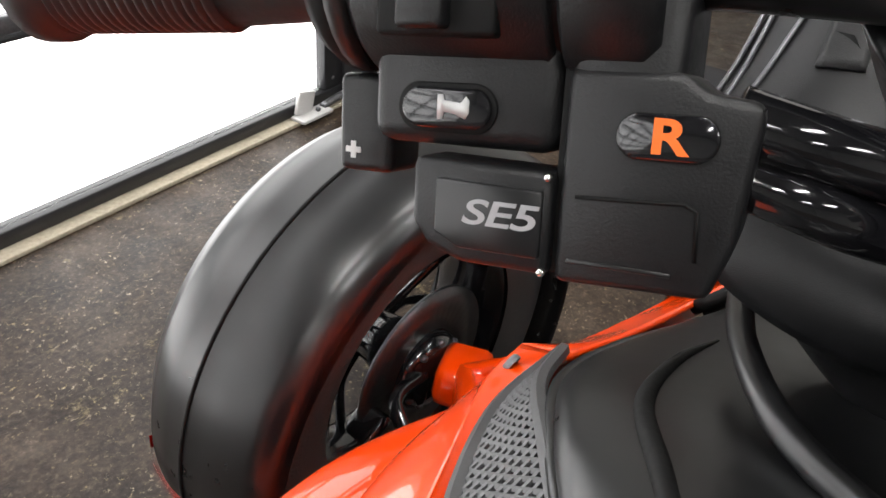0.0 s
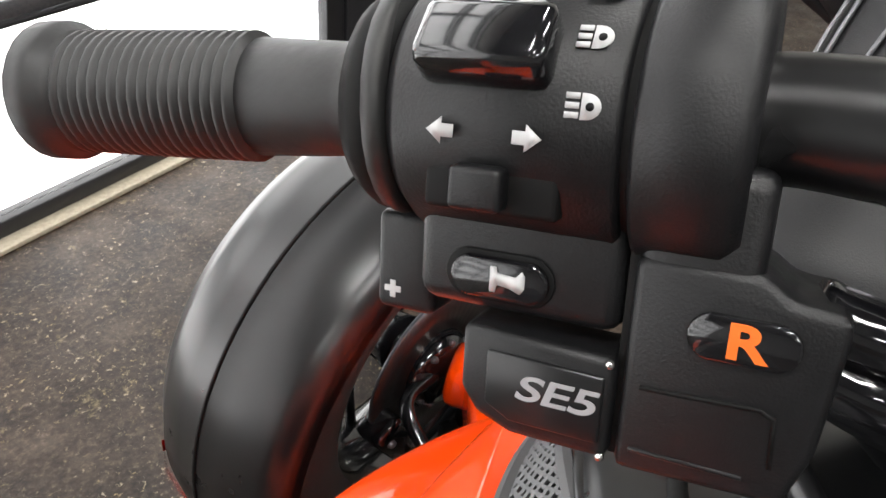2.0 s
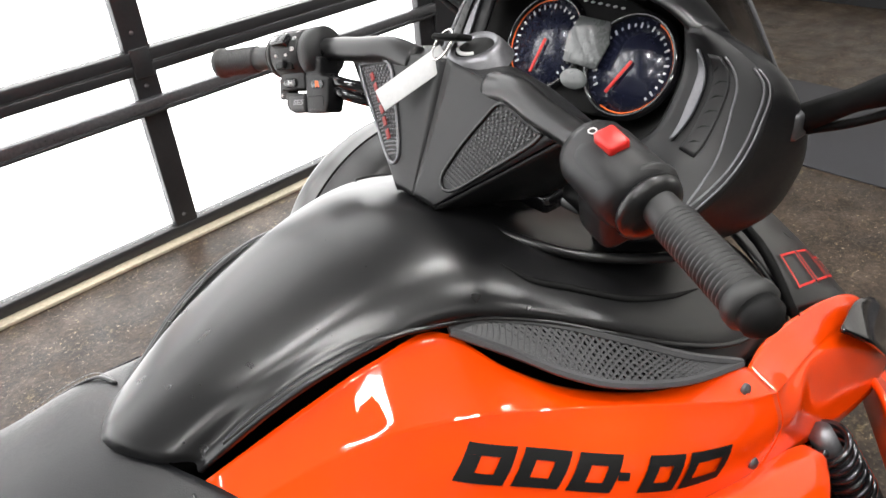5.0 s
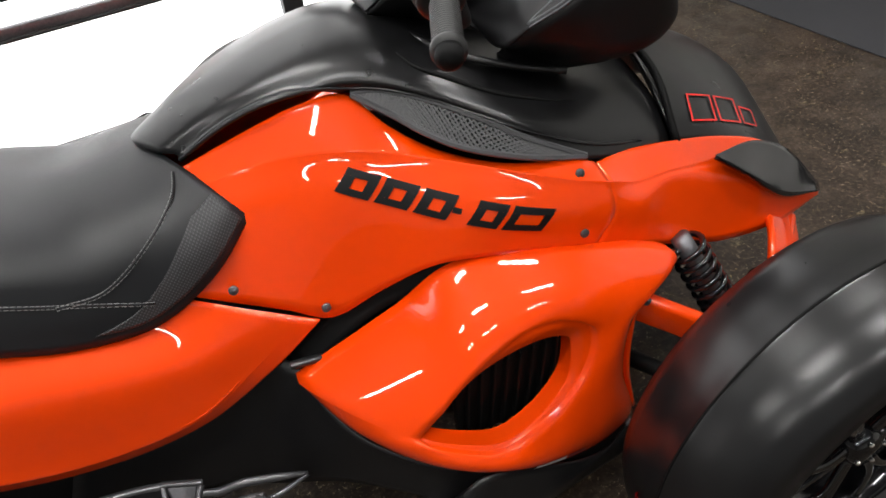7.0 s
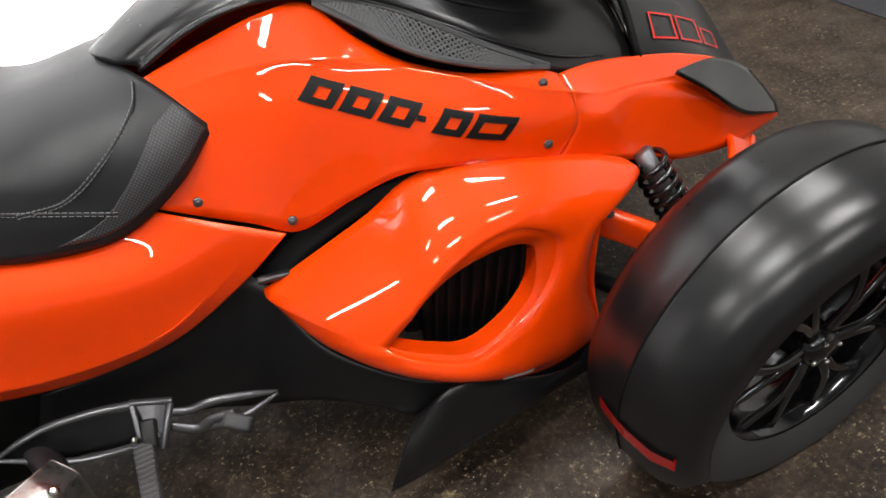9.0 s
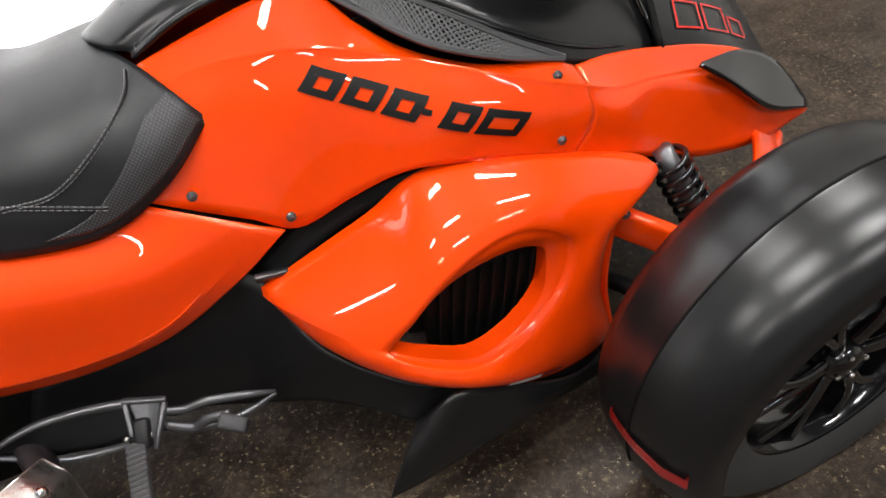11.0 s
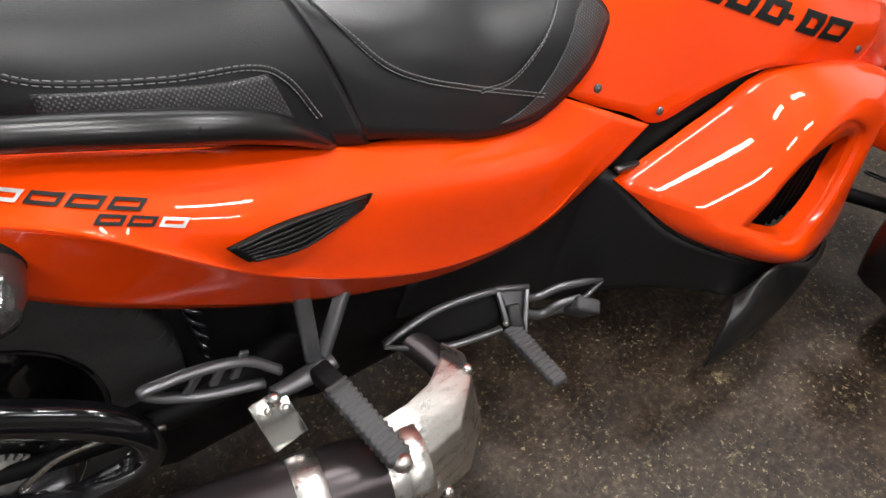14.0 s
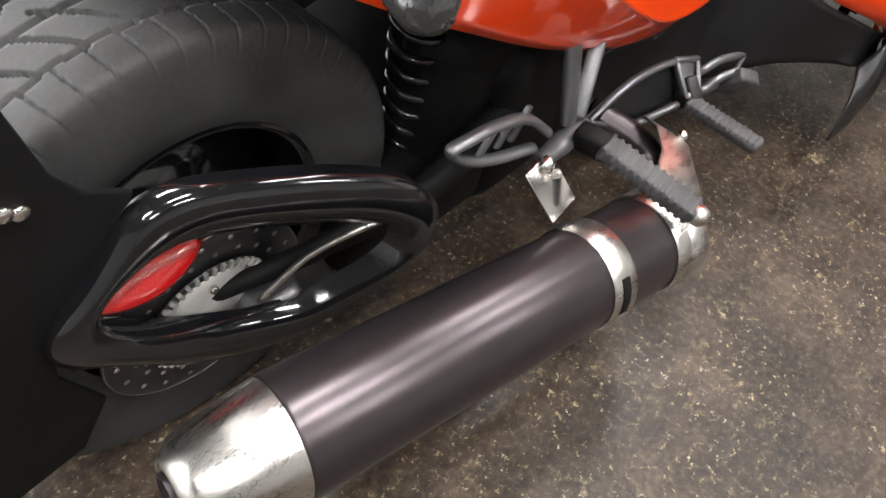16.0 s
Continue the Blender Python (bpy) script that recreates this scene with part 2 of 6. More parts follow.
def tube(pts, r, n=12, steps=24, bm=None, cap=True, flat=1.0):
    """A round bar along a smooth curve; r is one radius or a list of them along it."""
    bm = bm or bmesh.new()
    C = spline(pts, steps)
    rs = r if isinstance(r, (list, tuple)) else [r, r]
    rings = []
    up = Vector((0.03, 0.02, 1))
    for i, c in enumerate(C):
        d = (C[min(i + 1, steps)] - C[max(i - 1, 0)]).normalized()
        a = d.cross(up)
        if a.length < 1e-3:
            a = d.cross(Vector((1, 0, 0)))
        a.normalize()
        b = a.cross(d)
        u = i / steps * (len(rs) - 1)
        k = min(int(u), len(rs) - 2)
        rad = rs[k] + (rs[k + 1] - rs[k]) * (u - k)
        rings.append([bm.verts.new(c + a * (rad * math.cos(2 * math.pi * j / n)) + b * (rad * flat * math.sin(2 * math.pi * j / n))) for j in range(n)])
    for i in range(steps):
        for j in range(n):
            bm.faces.new((rings[i][j], rings[i][(j + 1) % n], rings[i + 1][(j + 1) % n], rings[i + 1][j]))
    if cap:
        bm.faces.new(rings[0])
        bm.faces.new(rings[-1])
    return bm


def lathe(profile, n=32, m=None, bm=None, arc=(0, 360), closed=False):
    """Turns (radius, along) pairs round the local z axis and lays them by m."""
    bm = bm or bmesh.new()
    m = m or Matrix()
    full = abs(arc[1] - arc[0]) >= 360
    k = n if full else n + 1
    rings = []
    for r, z in profile:
        rings.append([bm.verts.new(m @ Vector((r * math.cos(radians(arc[0] + (arc[1] - arc[0]) * j / n)), r * math.sin(radians(arc[0] + (arc[1] - arc[0]) * j / n)), z)))
                      for j in range(k)])
    idx = range(len(rings) if closed else len(rings) - 1)
    for i in idx:
        A, B = rings[i], rings[(i + 1) % len(rings)]
        for j in range(n):
            q = (A[j], A[(j + 1) % k], B[(j + 1) % k], B[j])
            if len({(round(v.co.x, 6), round(v.co.y, 6), round(v.co.z, 6)) for v in q}) == 4:
                bm.faces.new(q)
            else:
                s = []
                for v in q:
                    if not any((v.co - w.co).length < 1e-6 for w in s):
                        s.append(v)
                if len(s) == 3:
                    bm.faces.new(s)
    return bm


def block(size, m=None, bevel=0.004, bm=None, seg=2):
    """A box with rounded edges, centred on m."""
    own = bmesh.new()
    bmesh.ops.create_cube(own, size=1)
    for v in own.verts:
        v.co = Vector((v.co.x * size[0], v.co.y * size[1], v.co.z * size[2]))
    if bevel:
        bmesh.ops.bevel(own, geom=own.edges[:], offset=min(bevel, min(size) * 0.45), segments=seg, affect="EDGES", profile=0.5)
    bmesh.ops.transform(own, matrix=m or Matrix(), verts=own.verts[:])
    if bm is None:
        return own
    tmp = bpy.data.meshes.new("tmp")
    own.to_mesh(tmp)
    own.free()
    bm.from_mesh(tmp)
    bpy.data.meshes.remove(tmp)
    return bm


def box(x0, x1, y0, y1, z0, z1, bevel=0.004, bm=None):
    return block((abs(x1 - x0), abs(y1 - y0), abs(z1 - z0)), Matrix.Translation(((x0 + x1) / 2, (y0 + y1) / 2, (z0 + z1) / 2)), bevel, bm)


def plate(points, depth, m=None, bevel=0.0, bm=None):
    """An outline in the local xy plane, given depth along local z."""
    own = bmesh.new()
    vs = [own.verts.new((x, y, 0)) for x, y in points]
    f = own.faces.new(vs)
    ex = bmesh.ops.extrude_face_region(own, geom=[f])
    bmesh.ops.translate(own, vec=(0, 0, depth), verts=[v for v in ex["geom"] if isinstance(v, bmesh.types.BMVert)])
    if bevel:
        bmesh.ops.bevel(own, geom=own.edges[:], offset=bevel, segments=2, affect="EDGES", profile=0.5)
    bmesh.ops.transform(own, matrix=m or Matrix(), verts=own.verts[:])
    if bm is None:
        return own
    tmp = bpy.data.meshes.new("tmp")
    own.to_mesh(tmp)
    own.free()
    bm.from_mesh(tmp)
    bpy.data.meshes.remove(tmp)
    return bm


def basis(o, x, y):
    """A frame at o whose x axis points along x and whose y axis leans to y."""
    x = Vector(x).normalized()
    z = x.cross(Vector(y)).normalized()
    y = z.cross(x)
    return Matrix(((x.x, y.x, z.x, o[0]), (x.y, y.y, z.y, o[1]), (x.z, y.z, z.z, o[2]), (0, 0, 0, 1)))


def bar(a, b, w, h, bevel=0.003, bm=None, up=(0, 0, 1)):
    """A flat bar from a to b."""
    a, b = Vector(a), Vector(b)
    d = b - a
    z = Vector(up) - d.normalized() * d.normalized().dot(Vector(up))
    m = basis(tuple((a + b) / 2), d, z.normalized().cross(d.normalized()) * -1)
    return block((d.length, w, h), m, bevel, bm)


def ball(c, r, flat=1.0, n=10, bm=None, up=(0, 0, 1)):
    m = Matrix.Translation(c) @ Vector((0, 0, 1)).rotation_difference(Vector(up)).to_matrix().to_4x4()
    prof = [(r * math.sin(math.pi * i / 6), -r * flat * math.cos(math.pi * i / 6)) for i in range(7)]
    return lathe(prof, n, m, bm)


# ---- the room ----
WY = 1.642         # inner face of the garage door, in the room's own axes
ROOM = Matrix.Translation((1.3, 1.605, 0)) @ pose(0, 0, 0, 0, 0, 5.94) @ Matrix.Translation((-1.3, -1.605, 0))
FRAME[0] = ROOM    # the machine stands a few degrees off the line of the door


def structure(name, bm, mat, label, category, smooth=False):
    return part(name, bm, mat, None, label, smooth, category=category, kind="structure")


def room_thing(name, label, category, at, group="", kind=""):
    return thing(name, label, category, ROOM @ Vector(at), group, kind)


EX = 5.32          # inner face of the east wall
structure("floor", box(-7, EX + 0.2, -7, WY + 0.2, -0.1, 0, 0), "concrete", "dark stained concrete floor with pale specks", "floor")
# the ceiling is never in view; its dark tone keeps the lamps directional
structure("ceiling", box(-7, EX + 0.2, -7, WY + 0.3, 4.2, 4.3, 0), "ceil", "unseen workshop ceiling, darkened to cut bounced light", "ceiling")
structure("wall_north", box(2.95, EX, 1.60, WY + 0.2, 0, 4.2, 0), "wall", "off-white painted wall", "wall")
structure("wall_east", box(EX, EX + 0.2, -7, WY + 0.2, 0, 4.2, 0), "wall", "off-white painted wall", "wall")
# west and south walls are unseen; their dim grey keeps ambient light low
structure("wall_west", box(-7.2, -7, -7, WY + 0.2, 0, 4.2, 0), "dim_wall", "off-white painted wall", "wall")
structure("wall_south", box(-7, EX + 0.2, -7.2, -7, 0, 4.2, 0), "dim_wall", "unseen wall, greyed to cut bounced light", "wall")
structure("lintel", box(-7, 2.95, WY + 0.06, WY + 0.2, 3.2, 4.2, 0), "wall", "off-white wall above the garage door", "wall")
structure("backdrop", box(-7, 2.80, WY + 0.07, WY + 0.09, 0.0, 3.2, 0), "day", "bright overcast daylight outside the door", "daylight")
structure("baseboard", box(3.16, EX - 0.014, 1.588, 1.60, 0.0, 0.12, 0.002), "frame", "black rubber baseboard", "baseboard")
structure("baseboard_east", box(EX - 0.012, EX, -6.9, 1.585, 0.0, 0.12, 0.002), "frame", "black rubber baseboard", "baseboard")
structure("trim_sill", box(-7, 2.78, WY - 0.037, WY + 0.01, 0.0, 0.012, 0.003), "strip", "worn pale sill strip under the garage door", "sill")
# glazed sectional door: stiles, rails and white panes
door = room_thing("door_1", "glazed garage door with black frame and bright white panes", "garage door", (0, WY + 0.03, 0), kind="structure")
SECTION = 0.60     # the sections repeat upwards, each with a joint of two rails and a reinforcing strut
rails = [(0.012, 0.050, ""), (0.448, 0.494, "strut"), (0.565, 0.596, ""), (0.600, 0.636, "")]
for k in range(1, 5):
    z = 0.60 + SECTION * k
    rails += [(z - 0.152, z - 0.106, "strut"), (z - 0.035, z - 0.004, ""), (z, z + 0.036, "")]
rails = [r for r in rails if r[1] < 3.1] + [(3.14, 3.2, "")]
PITCH = 1.175
stiles = [1.605 + k * PITCH for k in range(-7, 2)]
for z0, z1, kind in rails:
    if kind:
        part("strut", box(-7, 2.78, WY - 0.016, WY + 0.012, z0 + 0.012, z1, 0.004), "track", door, "grey metal reinforcing strut")
        part("strut_lip", box(-7, 2.78, WY - 0.022, WY + 0.010, z0, z0 + 0.010, 0.002), "frame", door)
    else:
        part("rail", box(-7, 2.78, WY, WY + 0.045, z0, z1, 0.004), "frame", door)
for x in stiles:
    part("stile", box(x - 0.079, x, WY + 0.003, WY + 0.042, 0.050, 3.14, 0.004), "frame", door)
    for z in (0.085, 0.53, 0.585, 0.62, 0.69):
        part("bolt", ball((x - 0.045, WY + 0.001, z), 0.007, 0.5, 8, None, (0, -1, 0)), "alu", door)
    part("hinge", box(x - 0.070, x - 0.010, WY - 0.004, WY + 0.003, 0.555, 0.645, 0.003), "frame", door)
glazed = [r for r in rails if not r[2]]
for x0, x1 in [(-7.0, stiles[0] - 0.079)] + [(a, b - 0.079) for a, b in zip(stiles, stiles[1:])]:
    for (a0, z0, k0), (z1, b1, k1) in zip(glazed, glazed[1:]):
        if z1 - z0 > 0.05:
            glass = part("pane", box(x0, x1, WY + 0.02, WY + 0.026, z0, z1, 0), "pane", door, "white daylit pane")
            glass.visible_shadow = False
structure("door_jamb", box(2.78, 2.95, WY - 0.01, WY + 0.2, 0, 4.2, 0.004), "frame", "black steel door jamb", "door jamb")
structure("column", box(3.01, 3.15, 1.532, 1.60, 0.075, 4.2, 0.004), "wall", "white boxed column beside the door", "column")
structure("column_side", box(2.952, 3.008, 1.532, 1.60, 0.075, 4.2, 0.004), "frame", "black track cover beside the white column", "column")
structure("column_base", box(2.955, 3.155, 1.527, 1.60, 0.0, 0.075, 0.003), "frame", "black base of the column", "baseboard")
lock = room_thing("door_bracket", "pale grey floor bracket of the door track", "bracket", (2.60, WY - 0.03, 0))
part("bracket_plate", block((0.13, 0.055, 0.012), Matrix.Translation((2.60, WY - 0.035, 0.018)), 0.003), "pale_metal", lock)
part("bracket_upright", block((0.07, 0.012, 0.07), Matrix.Translation((2.585, WY - 0.018, 0.055)) @ pose(0, 0, 0, 0, 14, 0), 0.003), "pale_metal", lock)
part("bracket_bolt", ball((2.62, WY - 0.04, 0.03), 0.008), "alu", lock)
rod = room_thing("door_latch_rod", "dark latch rod lying along the door foot", "rod", (2.72, WY - 0.04, 0.02))
part("rod_bar", tube([(2.65, WY - 0.03, 0.026), (2.74, WY - 0.028, 0.034), (2.83, WY - 0.022, 0.032)], 0.012, 8, 10), "track", rod)
part("rod_guide", block((0.05, 0.03, 0.05), Matrix.Translation((2.80, WY - 0.03, 0.04)), 0.004), "frame", rod)
cab = room_thing("cabinet", "red-brown cabinet against the wall", "cabinet", (4.55, 1.52, 0))
part("body", box(4.36, 4.76, 1.452, 1.586, 0.03, 1.1, 0.006), "cabinet", cab)
part("plinth", box(4.38, 4.74, 1.47, 1.584, 0.0, 0.03, 0.002), "frame", cab)
part("door_panel", box(4.38, 4.555, 1.444, 1.450, 0.06, 1.06, 0.003), "cabinet", cab)
part("door_panel", box(4.565, 4.74, 1.444, 1.450, 0.06, 1.06, 0.003), "cabinet", cab)
mat = room_thing("floor_mat", "charcoal rubber floor mat lying on the concrete", "mat", (3.6, 0.2, 0))
part("mat_sheet", plate([(3.26, 1.50), (4.02, 1.50), (4.02, -2.2), (3.18, -2.2)], 0.006, Matrix(), 0.002), "mat", mat)
poster = room_thing("door_sticker", "dark label with an orange mark on the door pane", "sticker", (0.9, WY, 0.8))
part("sticker_sheet", plate([(0.62, 0.75), (0.80, 0.715), (0.99, 0.745), (1.09, 0.79), (1.05, 0.93), (0.62, 0.95)], 0.002, basis((0, WY + 0.019, 0), (1, 0, 0), (0, 0, 1)), 0), "sticker", poster)
part("sticker_mark", plate([(0.78, 0.80), (1.03, 0.815), (1.02, 0.90), (0.78, 0.90)], 0.002, basis((0, WY + 0.016, 0), (1, 0, 0), (0, 0, 1)), 0), "amber", poster)
part("sticker_edge", plate([(0.62, 0.737), (0.80, 0.704), (0.99, 0.732), (1.09, 0.778), (1.09, 0.786), (0.99, 0.741), (0.80, 0.712), (0.62, 0.746)], 0.002, basis((0, WY + 0.015, 0), (1, 0, 0), (0, 0, 1)), 0), "white", poster)
# ceiling tubes: fittings with their lamps
FRAME[0] = Matrix()
LAMPS = ((0.3, -1.35), (0.3, 0.25), (2.9, -1.35), (2.9, 0.25), (-2.6, -1.35), (-2.6, -3.6), (0.3, -3.6), (2.9, -3.6))
first = None
for x, y in LAMPS:
    lt = thing("ceiling_light", "white fluorescent ceiling light fitting", "ceiling light", (x, y, 3.9), "ceiling lights")
    part("housing", box(x - 0.65, x + 0.65, y - 0.09, y + 0.09, 3.93, 3.99, 0.008), "wall", lt)
    part("hanger", box(x - 0.02, x + 0.02, y - 0.02, y + 0.02, 3.99, 4.2, 0.002), "frame", lt)
    for d in (-0.045, 0.045):
        part("lamp_tube", tube([(x - 0.61, y + d, 3.905), (x + 0.61, y + d, 3.905)], 0.016, 10, 2), "tube", lt)
    lamp = bpy.data.lights.new("ceiling_lamp", "AREA")
    lamp.shape, lamp.size, lamp.size_y, lamp.energy, lamp.color = "RECTANGLE", 1.2, 0.16, LAMP, (1.0, 0.985, 0.965)
    new("ceiling_lamp", lamp).matrix_world = pose(x, y, 3.88)

# ---- control nets of the bodywork, right side (x forward, y left) ----
SIDE = [
    [(0.992, -0.060, 0.726), (1.094, -0.075, 0.761), (1.176, -0.088, 0.784), (1.245, -0.097, 0.783), (1.290, -0.154, 0.743), (1.352, -0.193, 0.700), (1.434, -0.239, 0.675), (1.529, -0.266, 0.663), (1.569, -0.272, 0.645)],
    [(0.960, -0.125, 0.668), (1.049, -0.150, 0.670), (1.121, -0.175, 0.663), (1.186, -0.205, 0.673), (1.247, -0.235, 0.669), (1.317, -0.265, 0.661), (1.407, -0.290, 0.642), (1.510, -0.300, 0.608), (1.572, -0.305, 0.586)],
    [(0.931, -0.185, 0.599), (1.003, -0.200, 0.556), (1.063, -0.225, 0.533), (1.122, -0.247, 0.506), (1.204, -0.265, 0.542), (1.276, -0.290, 0.577), (1.345, -0.310, 0.580), (1.494, -0.330, 0.546), (1.540, -0.330, 0.528)],
]

COWL = [
    [(1.573, -0.272, 0.643), (1.640, -0.256, 0.630), (1.727, -0.246, 0.607), (1.856, -0.240, 0.566), (1.964, -0.245, 0.511), (2.067, -0.280, 0.407)],
    [(1.572, -0.310, 0.590), (1.635, -0.305, 0.579), (1.707, -0.300, 0.560), (1.818, -0.300, 0.524), (1.916, -0.310, 0.486), (2.060, -0.300, 0.401)],
    [(1.543, -0.330, 0.527), (1.627, -0.330, 0.488), (1.712, -0.330, 0.452), (1.817, -0.330, 0.410), (1.941, -0.325, 0.392), (2.063, -0.300, 0.389)],
]

LENS = [
    [(1.798, -0.280, 0.572), (1.898, -0.260, 0.551), (1.982, -0.265, 0.503), (2.057, -0.290, 0.412)],
    [(1.796, -0.285, 0.574), (1.841, -0.315, 0.539), (1.930, -0.325, 0.460), (2.048, -0.305, 0.406)],
]

SCOOP = [
    [(1.038, -0.275, 0.423), (1.212, -0.293, 0.506), (1.317, -0.313, 0.571), (1.489, -0.345, 0.552), (1.683, -0.360, 0.465), (1.577, -0.400, 0.420), (1.552, -0.420, 0.303), (1.569, -0.435, 0.170), (1.447, -0.460, 0.173), (1.308, -0.475, 0.255), (1.190, -0.450, 0.321), (1.098, -0.370, 0.363)],
    [(1.174, -0.430, 0.390), (1.223, -0.430, 0.433), (1.291, -0.430, 0.479), (1.371, -0.430, 0.493), (1.428, -0.425, 0.469), (1.439, -0.425, 0.432), (1.430, -0.435, 0.383), (1.405, -0.445, 0.356), (1.361, -0.455, 0.332), (1.297, -0.465, 0.327), (1.235, -0.460, 0.358), (1.190, -0.445, 0.381)],
]

LOWER = [
    [(0.660, -0.200, 0.332), (0.835, -0.225, 0.362), (0.971, -0.235, 0.426), (1.036, -0.240, 0.435), (1.085, -0.350, 0.360), (1.176, -0.435, 0.315), (1.283, -0.465, 0.264), (1.467, -0.455, 0.165), (1.574, -0.430, 0.158)],
    [(0.632, -0.210, 0.275), (0.782, -0.240, 0.227), (0.892, -0.250, 0.188), (0.955, -0.270, 0.175), (1.055, -0.350, 0.224), (1.147, -0.430, 0.237), (1.191, -0.465, 0.231), (1.343, -0.480, 0.175), (1.560, -0.455, 0.100)],
]

FIN = [
    [(1.185, -0.470, 0.239), (1.264, -0.488, 0.293), (1.455, -0.475, 0.178), (1.567, -0.440, 0.160)],
    [(1.145, -0.500, 0.200), (1.220, -0.510, 0.233), (1.386, -0.500, 0.186), (1.558, -0.455, 0.144)],
    [(1.107, -0.517, 0.132), (1.176, -0.525, 0.153), (1.325, -0.515, 0.170), (1.554, -0.462, 0.114)],
]

TAIL = [
    [(0.915, -0.180, 0.600), (0.833, -0.190, 0.580), (0.673, -0.195, 0.630), (0.553, -0.200, 0.667), (0.432, -0.200, 0.718), (0.281, -0.170, 0.763), (0.200, -0.135, 0.769), (0.107, -0.070, 0.744), (0.020, -0.030, 0.728)],
    [(1.008, -0.215, 0.556), (0.892, -0.235, 0.531), (0.700, -0.245, 0.579), (0.547, -0.250, 0.620), (0.387, -0.280, 0.673), (0.247, -0.240, 0.720), (0.164, -0.175, 0.725), (0.104, -0.090, 0.714), (0.023, -0.030, 0.723)],
    [(1.102, -0.245, 0.508), (1.006, -0.245, 0.439), (0.865, -0.250, 0.382), (0.675, -0.250, 0.392), (0.442, -0.250, 0.489), (0.245, -0.235, 0.599), (0.145, -0.190, 0.649), (0.081, -0.120, 0.675), (0.028, -0.030, 0.692)],
]

RAIL = [
    [(0.540, -0.200, 0.676), (0.465, -0.210, 0.736), (0.375, -0.210, 0.773), (0.269, -0.190, 0.797), (0.156, -0.150, 0.807), (0.061, -0.090, 0.793), (0.013, -0.060, 0.784)],
]

GRILLE = [
    [(1.253, -0.097, 0.779), (1.292, -0.109, 0.778), (1.346, -0.148, 0.766), (1.406, -0.191, 0.737), (1.476, -0.236, 0.698), (1.555, -0.263, 0.655)],
    [(1.253, -0.100, 0.779), (1.300, -0.153, 0.753), (1.332, -0.189, 0.733), (1.380, -0.222, 0.709), (1.461, -0.253, 0.682), (1.554, -0.264, 0.654)],
]

TANK_EDGE = [
    [(0.991, -0.055, 0.736), (1.062, -0.072, 0.779), (1.124, -0.084, 0.801), (1.187, -0.092, 0.804), (1.253, -0.096, 0.782), (1.292, -0.109, 0.778), (1.346, -0.148, 0.766), (1.406, -0.191, 0.737), (1.476, -0.236, 0.698), (1.572, -0.261, 0.641), (1.748, -0.236, 0.579)],
]


# the net is drawn in axes that lean a little: BODY lays it upright, and MIDY is the machine's middle plane
BODY = Matrix(((0.9995, 0.0123, -0.0274, 0.0278), (-0.0142, 0.9973, -0.0726, 0.0657), (0.0265, 0.0730, 0.9970, -0.0110), (0, 0, 0, 1)))
UNBODY = BODY.inverted()
MIDY = 0.0317


def left(x, y, z):
    """The left-hand twin of a point of the right side."""
    p = BODY @ Vector((x, y, z))
    return tuple(UNBODY @ Vector((p.x, 2 * MIDY - p.y, p.z)))


def middle(x, z):
    """The point of the middle plane over x, z of the net."""
    return (x, (0.0142 * x + 0.0726 * z - 0.034) / 0.9973, z)


def mirrored(rows):
    return [[left(*p) for p in r] for r in rows]


def on_loft(rows, u, v):
    """The point at u along and v across a sheet."""
    col = [spline(r, 200)[min(200, max(0, round(u * 200)))] for r in rows]
    return spline(col, 100)[min(100, max(0, round(v * 100)))]


def ring_sheet(outer, inner, lift, n=72, thick=0.006):
    """A panel between a closed outline and a closed opening, swelling by lift between them."""
    bm = bmesh.new()
    O = spline(list(outer) + [outer[0]], n)[:-1]
    I = spline(list(inner) + [inner[0]], n)[:-1]
    L = []
    for k in range(7):
        f = k / 6
        s = 4 * f * (1 - f)
        L.append([bm.verts.new(o.lerp(i, f) + Vector(lift) * s) for o, i in zip(O, I)])
    c = sum((Vector(i) for i in I), Vector()) / n
    back = Vector((0, -lift[1] / abs(lift[1]), 0)) if lift[1] else Vector((0, 0, -1))
    L.append([bm.verts.new(i + back * 0.022 + (c - i) * 0.04) for i in I])
    for A, B in zip(L, L[1:]):
        for j in range(n):
            bm.faces.new((A[j], A[(j + 1) % n], B[(j + 1) % n], B[j]))
    lip = [bm.verts.new(o + back * 0.02) for o in O]
    for j in range(n):
        bm.faces.new((lip[j], lip[(j + 1) % n], L[0][(j + 1) % n], L[0][j]))
    return bm


